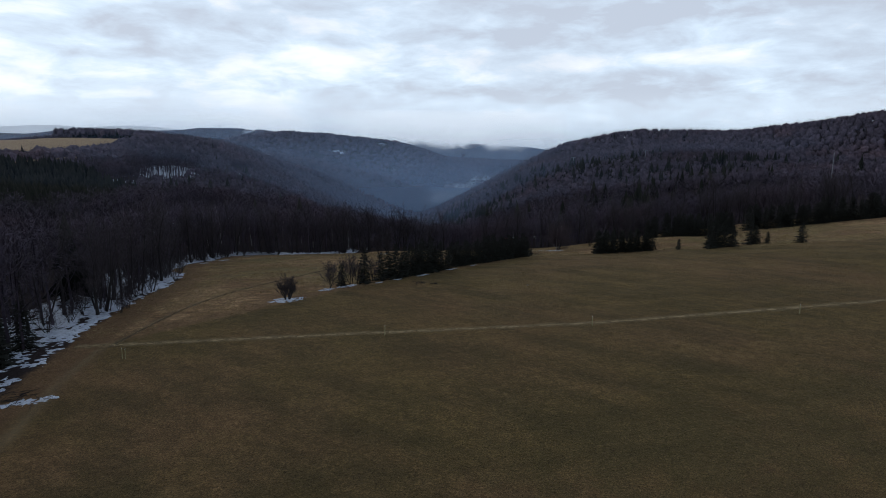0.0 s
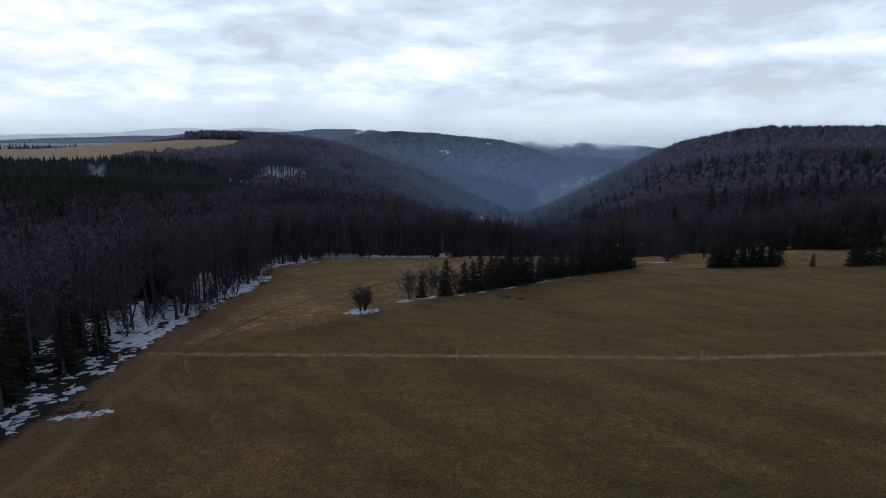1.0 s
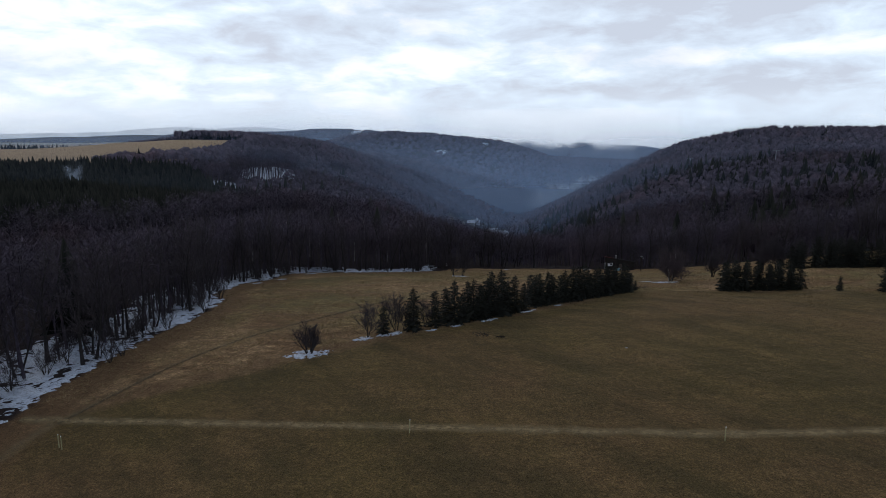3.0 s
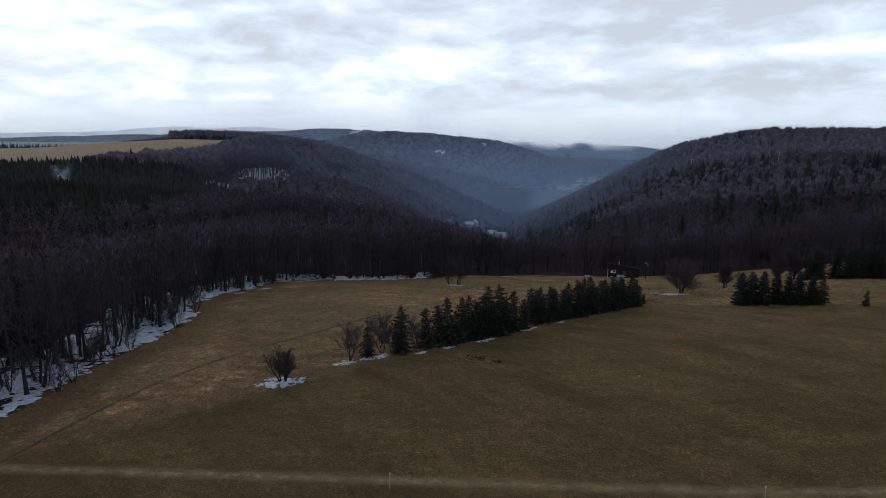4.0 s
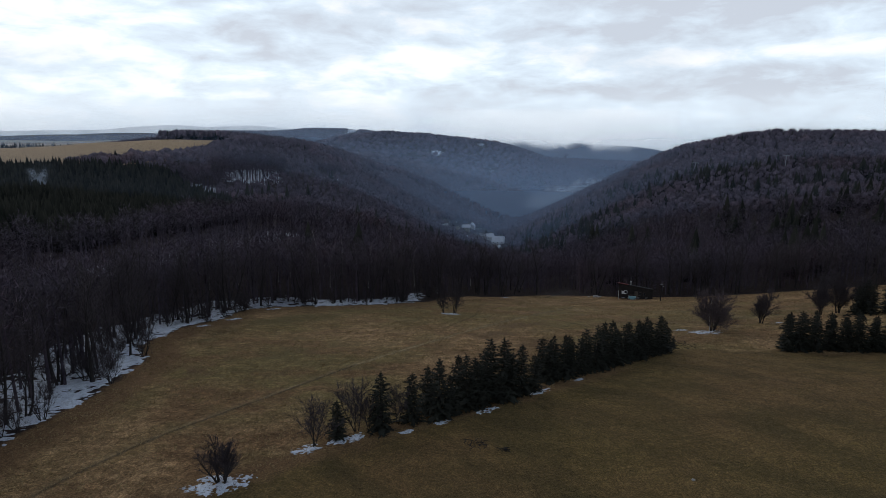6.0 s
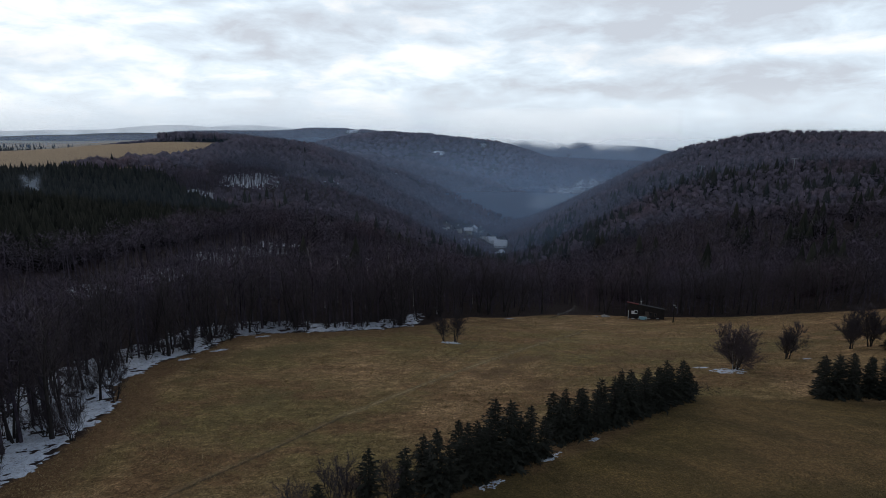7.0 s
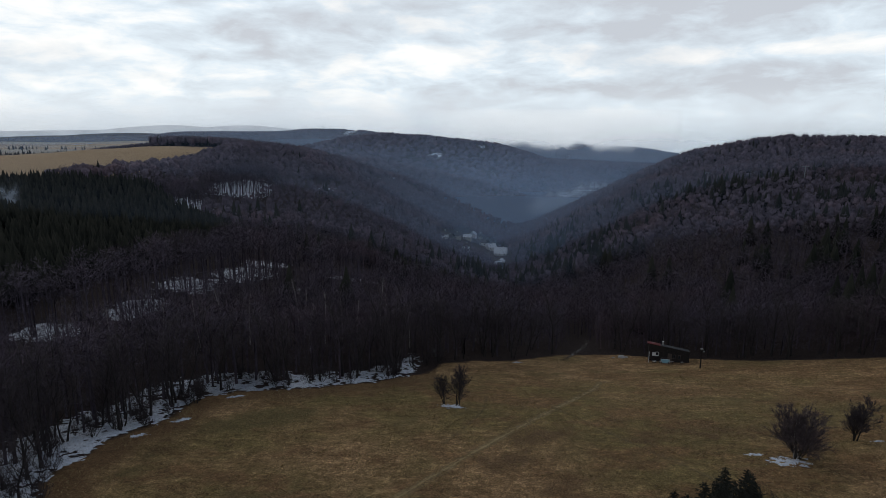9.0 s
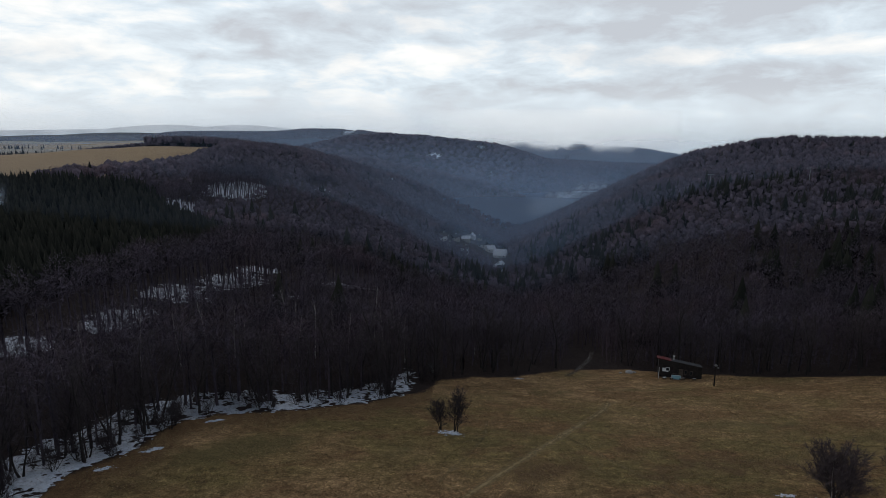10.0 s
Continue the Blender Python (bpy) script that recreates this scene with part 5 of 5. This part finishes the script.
def blob(cx, cy, rx, ry, turn=0.0):
    c, s = math.cos(radians(turn)), math.sin(radians(turn))

    def cover(x, y):
        u, v = (x - cx) * c + (y - cy) * s, -(x - cx) * s + (y - cy) * c
        return 0.55 - (u / rx) ** 2 - (v / ry) ** 2
    return cover


def edge_cover(x, y):
    d = -inside(x, y, CLEARING)
    wide = np.where(x > -30, 8.5, np.interp(y, [36, 90, 125], [14.0, 12.5, 11.0]))
    return np.clip(np.minimum((d - 0.3) / 2.0, (wide - d) / 4.0), -1, 0.26) - np.where(y < 36, 0.35, 0.0) - np.where((x > -30) | (y > 108), 0.10, 0.0) - np.clip(x + 6, 0, 3) * 0.3


snow_sheet("snow_bank", -66, -28, 14, 135, edge_cover, "ragged bank of old snow under the edge trees", 0.26)
snow_sheet("snow_bank", -40, 6, 118, 160, edge_cover, "thin strip of old snow along the wood edge", 0.26)
for name, cx, cy, rx, ry, turn, label in [("snow_patch", -17.2, 50.2, 2.8, 1.7, 10, "snow patch round a bare bush"), ("snow_patch", -11.5, 55.5, 1.6, 0.9, 20, "snow patch below saplings"), ("snow_patch", -8.2, 57.3, 2.0, 0.9, 25, "snow patch below saplings"), ("snow_patch", -3.0, 58.6, 1.0, 0.5, 25, "scrap of snow below spruces"), ("snow_patch", 0.2, 60.2, 1.3, 0.5, 35, "scrap of snow below spruces"), ("snow_patch", 4.6, 62.8, 1.5, 0.6, 35, "scrap of snow below spruces"), ("snow_patch", 10.6, 67.8, 1.8, 0.6, 35, "scrap of snow below spruces"), ("snow_patch", 15.6, 71.6, 1.2, 0.4, 35, "scrap of snow below spruces"), ("snow_patch", 40.2, 95.0, 2.7, 1.7, 0, "round snow patch beside birches"), ("snow_patch", 37.2, 97.4, 1.2, 0.5, -10, "small snow scrap on the meadow"), ("snow_patch", 1.8, 118.0, 2.2, 1.2, -20, "thin ring of snow below bare trees"), ("snow_patch", -38.0, 19.6, 3.2, 0.9, 12, "streak of snow by fallen branches"), ("snow_patch", 15.8, 151.0, 1.3, 0.6, 0, "scrap of snow by the wood edge"), ("snow_patch", 53.6, 99.6, 0.7, 0.35, -10, "scrap of snow on the meadow"), ("snow_patch", -37.2, 112.0, 1.8, 0.7, 30, "scrap of snow on the meadow edge"), ("snow_patch", -40.6, 106.5, 1.6, 0.7, 20, "scrap of snow on the meadow edge"), ("snow_patch", -33.0, 122.3, 1.8, 0.6, 30, "scrap of snow on the meadow edge")]:
    snow_sheet(name, cx - 1.7 * max(rx, ry), cx + 1.7 * max(rx, ry), cy - 1.7 * max(rx, ry), cy + 1.7 * max(rx, ry), blob(cx, cy, rx, ry, turn), label, 0.11, 0.10, 1.3, 1.45)


# ---- things on the meadow ----
def trail_pole(x, y, lean, h=1.15):
    root = tagged(new("trail_pole"), "thin pale wooden marker pole beside the trail", "pole", "trail marker poles")
    put_at = land(x, y)
    part("post", rod((0, 0, -0.2), (lean, 0, h), 0.045, 0.035), POLE_WOOD, root)
    part("cap", rod((lean, 0, h), (lean * 1.05, 0, h + 0.06), 0.045, 0.02), WHITE_PAINT, root, "pale painted pole tip")
    root.matrix_basis = pose(x, y, put_at)
    return root


for x, y, lean in [(-33.0, 29.6, 0.02), (-32.6, 29.3, 0.05), (-4.2, 30.4, 0.06), (20.6, 27.6, -0.01), (47.0, 25.6, -0.04), (74.0, 24.4, 0.03)]:
    trail_pole(x, y, lean)


def brush_heap(x, y, seed, size, label):
    """Felled branches, each with its twigs."""
    rng = np.random.default_rng(seed)
    root = tagged(new("brushwood"), label, "branches")
    for _ in range(20):
        s = Shape()
        a = rng.uniform(0, 6.283)
        p = rng.normal(size=3) * [size * 0.5, size * 0.35, 0.03]
        p[2] = abs(p[2]) + 0.03
        d = np.array([math.cos(a), math.sin(a), rng.uniform(-0.02, 0.35)])
        ln = size * rng.uniform(0.3, 0.9)
        s.tube([p, p + d * ln * 0.5 + [0, 0, 0.05], p + d * ln], [0.035, 0.025, 0.008], 4)
        k = 8
        b = p + d * ln * rng.uniform(0.2, 1, (k, 1))
        s.slivers(b, b + (d + rng.normal(size=(k, 3)) * 0.6) * ln * 0.3 * [1, 1, 0.5], 0.02, rng)
        v, t = s.arrays()
        put("branch", mesh_of("branch", v, t, BARK), root)
    root.matrix_basis = pose(x, y, land(x, y))
    return root


brush_heap(3.3, 55.6, 1, 1.1, "heap of dead branches lying on the grass")
brush_heap(5.6, 54.4, 2, 0.5, "small scatter of dead twigs on the grass")
brush_heap(32.2, 85.6, 3, 2.0, "brown dead branches at the end of a spruce row")
brush_heap(-39.5, 20.6, 4, 2.6, "felled dark branches lying by the wood edge")
brush_heap(-42.0, 19.0, 5, 2.6, "felled dark branches lying by the wood edge")
brush_heap(60.5, 86.0, 6, 1.2, "dead branches lying on the meadow")


def boulder(x, y, seed, size, label):
    bm = bmesh.new()
    bmesh.ops.create_icosphere(bm, subdivisions=3, radius=size)
    for v in bm.verts:
        v.co *= 1 + 0.35 * noise.fractal(v.co / size + Vector((seed, 0, 0)), 1.0, 2.0, 4)
        v.co.z *= 0.55
    me = bpy.data.meshes.new("boulder")
    bm.to_mesh(me)
    bm.free()
    me.materials.append(STONE)
    return put("boulder", me, None, pose(x, y, land(x, y) + size * 0.2, 0, 0, seed * 40), label, "stone")


boulder(40.2, 158.6, 1, 0.75, "pale boulder near the hut")
boulder(41.2, 158.8, 2, 0.4, "pale boulder near the hut")
boulder(38.2, 158.4, 3, 0.3, "pale boulder near the hut")
boulder(19.2, 49.0, 4, 0.14, "small pale stone in the grass")


# ---- hut by the wood ----
def hut():
    root = tagged(new("ski_hut"), "dark timber hut with red and grey lean-to roof", "hut")
    L, D, H = 8.2, 2.9, 3.8
    fall = math.tan(radians(7))

    def slant(bm):
        """Tops that fall away with the roof."""
        for v in bm.verts:
            if v.co.z > 1.4:
                v.co.z -= (v.co.x + L / 2) * fall + (v.co.y + D / 2) * 0.2
        return bm
    part("wall", slant(box(L, 0.14, H, 0, -D / 2, 0)), DARK_TIMBER, root, "dark boarded front wall")
    part("wall", slant(box(L, 0.14, H, 0, D / 2, 0)), DARK_TIMBER, root)
    for s in (-1, 1):
        part("wall", slant(box(0.14, D - 0.14, H, s * (L / 2 - 0.07), 0, 0)), DARK_TIMBER, root)
    for k in range(22):
        part("board", slant(box(0.36, 0.03, H - 0.06, -L / 2 + 0.2 + k * 0.368, -D / 2 - 0.085, 0.05, 0.006)), DARK_TIMBER, root)
    part("roof", slant(box(2.7, D + 0.5, 0.09, -L / 2 + 1.0, -0.05, H + 0.02, 0.02)), RED_ROOF, root, "red sheet roof section")
    part("roof", slant(box(L - 2.35, D + 0.4, 0.09, 1.175, -0.05, H + 0.0, 0.02)), GREY_ROOF, root, "grey felt roof section")
    ch = part("chimney", box(0.3, 0.3, 1.1, -1.2, 0.3, H - 0.95), STONE, root, "pale chimney")
    part("chimney_cap", box(0.38, 0.38, 0.08, -1.2, 0.3, H + 0.15), WHITE_PAINT, ch)
    part("aerial", rod((-1.2, 0.55, H - 1.0), (-1.2, 0.55, H + 1.3), 0.03, 0.02), GREY_METAL, root, "thin grey aerial mast")
    win = part("window", box(0.75, 0.05, 0.8, -2.35, -D / 2 - 0.13, 1.35), WHITE_PAINT, root, "small white-framed window")
    part("pane", box(0.55, 0.03, 0.6, -2.35, -D / 2 - 0.16, 1.45, 0.005), GLASS, win)
    for x in (1.1, 2.1):
        w2 = part("window", box(0.5, 0.05, 0.9, x, -D / 2 - 0.13, 1.0), TIMBER, root, "narrow brown window")
        part("pane", box(0.36, 0.03, 0.74, x, -D / 2 - 0.16, 1.08, 0.005), GLASS, w2)
    part("door", box(0.85, 0.06, 2.0, 0.2, -D / 2 - 0.13, 0.05), TIMBER, root, "brown plank door")
    part("porch_post", box(0.1, 0.1, 2.4, -L / 2 + 0.1, -D / 2 - 1.2, 0), WHITE_PAINT, root)
    part("porch_post", box(0.1, 0.1, 2.4, -1.4, -D / 2 - 1.2, 0), DARK_TIMBER, root)
    part("railing", box(2.6, 0.08, 0.1, -0.2, -D / 2 - 1.2, 1.3), TIMBER, root)
    part("railing", box(2.6, 0.08, 0.1, -0.2, -D / 2 - 1.2, 0.8), TIMBER, root)
    part("step_plank", box(1.6, 0.5, 0.12, 1.1, -D / 2 - 0.7, 0.02), WHITE_PAINT, root)
    root.matrix_basis = pose(49.1, 155.0, land(48.6, 153.6) - 0.05, 0, 0, -18)
    sign = tagged(new("notice_board"), "white notice board on the hut front", "sign")
    part("panel", box(1.15, 0.05, 0.75, 0, 0, 0, 0.01), WHITE_PAINT, sign)
    sign.matrix_basis = root.matrix_basis @ pose(-2.75, -1.56, 1.2)
    banner = tagged(new("banner"), "pale blue banner with a dark edge leaning at the porch", "sign")
    part("panel", box(1.7, 0.05, 0.8, 0, 0, 0, 0.01), BLUE_PAINT, banner)
    part("frame", box(1.8, 0.04, 0.9, 0, 0.04, -0.05, 0.01), WHITE_PAINT, banner)
    banner.matrix_basis = root.matrix_basis @ pose(-0.7, -2.72, 0.25)
    for k, (x, w) in enumerate([(-2.9, 0.7), (-1.6, 0.5), (0.4, 1.2), (2.6, 0.6)]):
        b = tagged(new("bench"), "low pale plank bench in front of the hut", "bench", "benches by the hut")
        part("seat", box(w, 0.3, 0.06, 0, 0, 0.38, 0.01), WHITE_PAINT if k == 0 else STONE, b)
        for s in (-1, 1):
            part("leg", box(0.08, 0.28, 0.48, s * w * 0.38, 0, -0.1, 0.01), TIMBER, b)
        bx = root.matrix_basis @ Vector((x, -2.9, 0))
        b.matrix_basis = pose(bx.x, bx.y, land(bx.x, bx.y), 0, 0, 10)
    lamp = tagged(new("lamp_post"), "dark wooden post with a pale lamp on top", "lamp post")
    part("post", rod((0, 0, -0.3), (0, 0, 4.0), 0.14, 0.10), DARK_TIMBER, lamp)
    part("crossarm", box(1.1, 0.1, 0.1, 0, 0, 3.75), DARK_TIMBER, lamp)
    part("lamp_head", box(0.5, 0.4, 0.3, 0, -0.1, 3.95, 0.06), GREY_METAL, lamp, "pale grey lamp housing")
    part("lamp_head", box(0.3, 0.3, 0.25, 0.45, -0.1, 3.5, 0.05), GREY_METAL, lamp)
    lamp.matrix_basis = pose(52.5, 146.8, land(52.5, 146.8))


hut()


def kiosk():
    root = tagged(new("kiosk"), "small weathered shelter with a pale front in the wood edge", "shelter")
    part("wall", box(2.2, 1.6, 1.7, 0, 0, 0), TIMBER, root)
    part("front_panel", box(0.7, 0.06, 1.3, -0.5, -0.84, 0.3), WHITE_PAINT, root, "pale front board")
    part("roof", box(2.7, 2.2, 0.1, 0, 0, 1.75, 0.02, Matrix.Rotation(radians(12), 4, "X")), GREY_ROOF, root)
    # dark plate on the wall gives the opening its shade, no hole cut
    part("opening", box(0.7, 0.05, 0.7, 0.55, -0.84, 0.7), GLASS, root)
    root.matrix_basis = pose(-0.9, 152.8, land(-0.9, 152.3) - 0.05, 0, 0, 20) @ Matrix.Diagonal((0.75, 0.75, 0.8, 1))


kiosk()


# ---- lift masts on the hillside ----
def mast(x, y, h, label, turn=0.0):
    root = tagged(new("lift_mast"), label, "mast", "lift masts")
    part("column", rod((0, 0, -0.5), (0, 0, h), 0.28, 0.2), GREY_METAL, root)
    part("crossarm", box(4.2, 0.3, 0.3, 0, 0, h - 0.3), GREY_METAL, root)
    for s in (-1, 1):
        part("pulley_bar", box(0.3, 2.2, 0.3, s * 2.0, 0, h - 0.7), GREY_METAL, root)
    root.matrix_basis = pose(x, y, land(x, y), 0, 0, turn)
    return root


mast(243, 437, 15.0, "grey steel ski-lift mast above the trees", -30)
mast(198, 482, 13.0, "grey steel ski-lift mast above the trees", -30)
pole = tagged(new("tall_pole"), "tall thin pale pole behind the spruces", "pole")
part("column", rod((0, 0, -0.5), (0, 0, 22.0), 0.2, 0.1), GREY_METAL, pole)
part("cap", rod((0, 0, 22.0), (0, 0, 22.4), 0.16, 0.05), GREY_METAL, pole)
pole.matrix_basis = pose(193, 184, land(193, 184))


def far_tower():
    root = tagged(new("lookout_tower"), "tiny grey lookout tower on the far ridge", "tower")
    for a in range(4):
        c, s = (-1, 1)[a % 2], (-1, 1)[a // 2]
        part("leg", rod((c * 2.2, s * 2.2, -2), (c * 1.2, s * 1.2, 22), 0.45, 0.35, 6), GREY_METAL, root)
    part("cabin", box(5, 5, 4, 0, 0, 21, 0.2), GREY_METAL, root)
    part("roof", rod((0, 0, 25), (0, 0, 28), 3.6, 0.2, 4), GREY_ROOF, root)
    root.matrix_basis = pose(-436, 2290, land(-436, 2290)) @ Matrix.Diagonal((0.6, 0.6, 0.6, 1))


far_tower()


# ---- village in the valley ----
def house(x, y, lx, ly, h, turn, wall, roof, label, pitch=0.45):
    root = tagged(new("village_house"), label, "house", "village houses")
    part("wall", box(lx, ly, h, 0, 0, -1.5, 0.05), wall, root)
    bm = bmesh.new()
    rise, o = ly * pitch, 0.5
    a = [bm.verts.new((sx * (lx / 2 + o), sy * (ly / 2 + o), h - 1.5 - 0.15)) for sx, sy in ((-1, -1), (1, -1), (1, 1), (-1, 1))]
    r = [bm.verts.new((sx * (lx / 2 + o), 0, h - 1.5 + rise)) for sx in (-1, 1)]
    for f in ([a[0], a[1], r[1], r[0]], [a[2], a[3], r[0], r[1]], [a[0], r[0], a[3]], [a[1], a[2], r[1]], [a[3], a[2], a[1], a[0]]):
        bm.faces.new(f)
    part("roof", bm, roof, root, "snow-covered roof" if roof is SNOW else "dark roof")
    part("chimney", box(0.7, 0.7, 1.6, lx * 0.2, 0.3, h - 1.5 + rise - 0.4), RENDERED, root)
    for k in range(max(2, int(lx / 3))):
        win = part("window", box(1.0, 0.12, 1.3, -lx / 2 + 1.6 + k * (lx - 3.2) / max(1, int(lx / 3) - 1), -ly / 2 - 0.05, h * 0.38, 0.02), WHITE_PAINT, root)
        part("pane", box(0.8, 0.06, 1.1, -lx / 2 + 1.6 + k * (lx - 3.2) / max(1, int(lx / 3) - 1), -ly / 2 - 0.12, h * 0.38 + 0.1, 0.01), GLASS, win)
    root.matrix_basis = pose(x, y, land(x, y), 0, 0, turn)
    return root


house(54.5, 577, 11, 11.5, 4.2, -14, WHITE_PAINT, SNOW, "large pale building with a broad white snowy roof", 0.42)
for x, y, lx, ly, h, turn, wall, roof, label in [(49, 618, 8, 7, 5.0, 20, WHITE_PAINT, SNOW, "small pale house with a snowy roof"), (44, 642, 8, 7, 5.5, -40, WHITE_PAINT, GREY_ROOF, "small white house with a grey roof"), (44.5, 497, 5.5, 5, 3.6, 30, RENDERED, SNOW, "small outbuilding with snowy roof"), (48, 512, 6, 5, 3.8, 60, WHITE_PAINT, SNOW, "low white house with a snowy roof"), (46, 484, 5, 5, 4.0, -20, WHITE_PAINT, GREY_ROOF, "small white shed with a grey roof"), (34, 684, 7.5, 7, 5.0, 75, WHITE_PAINT, SNOW, "white gabled house in the valley"), (41, 690, 8, 6, 5, 10, RENDERED, GREY_ROOF, "small grey-roofed house in the valley"), (20.6, 546, 6, 5, 6, -15, WHITE_PAINT, TILE_ROOF, "white house with a dark roof"), (2, 545, 6, 6, 8, 25, WHITE_PAINT, TILE_ROOF, "tall white house on the slope"), (6, 548, 6, 6, 6.5, 5, RENDERED, GREY_ROOF, "greenish house with a grey roof"), (14, 612, 8, 6, 5, 45, RENDERED, GREY_ROOF, "small grey-roofed house in the valley"), (26, 640, 8, 6, 5, -10, RENDERED, SNOW, "small house with a snowy roof")]:
    house(x, y, lx, ly, h, turn, wall, roof, label)
strip("valley_road", [(45, 470), (50, 505), (49, 560), (46, 605), (43, 640), (35, 668), (22, 660)], 6.0, PALE_ROAD, "pale village street with old snow", 0.3, 4.0)


# ---- haze sheets, mist and low cloud ----
def veil(name, x0, x1, y, bend, z0, z1, mat, label, turn=0.0):
    """A thin see-through sheet of painted haze, mist or cloud, curved across the valley."""
    u, v = np.meshgrid(np.linspace(0, 1, 25), np.linspace(0, 1, 7))
    x = x0 + (x1 - x0) * u
    yy = y + bend * (u - 0.5) ** 2 * 4 + (x - (x0 + x1) / 2) * math.tan(radians(turn))
    z = z0 + (z1 - z0) * v
    idx = np.arange(25 * 7).reshape(7, 25)
    quads = np.stack([idx[:-1, :-1], idx[:-1, 1:], idx[1:, 1:], idx[1:, :-1]], -1).reshape(-1, 4)
    me = mesh_of(name, np.stack([x, yy, z], -1), quads, mat, True)
    uv = me.uv_layers.new(name="uv")
    uv.data.foreach_set("uv", np.stack([u.ravel(), v.ravel()], 1).astype(np.float32)[quads.ravel()].ravel())
    return put(name, me, label=label, category="mist", kind="stuff")


# far haze glows by itself to match the sky
GLOW_HAZE = mist_paint("far_mist", (0.68, 0.77, 0.88), 0.74, 60, 330, glow=1.0, patchy=0.1, soft_edge=0.6)
WISP = mist_paint("rising_wisp", (0.70, 0.78, 0.9), 0.42, 60, 61, scale=0.11, patchy=0.75, soft_edge=2.2)
# cloud bank brightness is added as emission, not lit
GLOW_CLOUD = mist_paint("low_cloud", (0.77, 0.84, 0.91), 1.0, -42, -4, glow=1.12, scale=0.012, patchy=0.0, soft_edge=0.5, rising=True, ragged=2.2)
# distance haze painted as blue-tinted sheets stepped back through the valley
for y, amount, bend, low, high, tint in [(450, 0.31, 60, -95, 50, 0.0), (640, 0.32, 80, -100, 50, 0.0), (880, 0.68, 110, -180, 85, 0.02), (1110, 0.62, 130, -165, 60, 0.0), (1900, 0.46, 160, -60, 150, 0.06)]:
    veil("valley_haze", -1.6 * y - 300, 1.6 * y + 300, y, bend, -240, 240, mist_paint("valley_mist", (0.50 + tint, 0.70 + tint, 1.0), amount, low, high, patchy=0.15), "blue-tinted sheet standing in for haze between the hills")
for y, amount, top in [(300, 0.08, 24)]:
    veil("valley_haze", -1.6 * y - 300, 1.6 * y + 300, y, 40, -90, top, mist_paint("low_mist", (0.50, 0.69, 1.0), amount, -60, 60, patchy=0.15, soft_edge=0.7), "thin blue-tinted sheet for haze low over the woods")
veil("far_haze", -5200, 1400, 4000, 0, -300, 330, GLOW_HAZE, "pale glowing sheet for haze over the far plain")
veil("cloud_bank", -40, 860, 2230, 0, -80, 110, GLOW_CLOUD, "white cloud bank with added glow on the far hilltops")
VALLEY_WISP = mist_paint("valley_wisp", (0.86, 0.93, 1.0), 1.0, 10, 11, scale=0.035, patchy=0.45, soft_edge=1.1)
for x, z in [(172, -86), (205, -73), (240, -60)]:
    veil("mist_wisp", x - 46, x + 46, 1000, 0, z - 17, z + 17, VALLEY_WISP, "white wisp of mist in the side valley")
veil("mist_wisp", -226, -204, 330, 0, -12, 14, WISP, "faint wisp of mist rising from the spruces", 10)
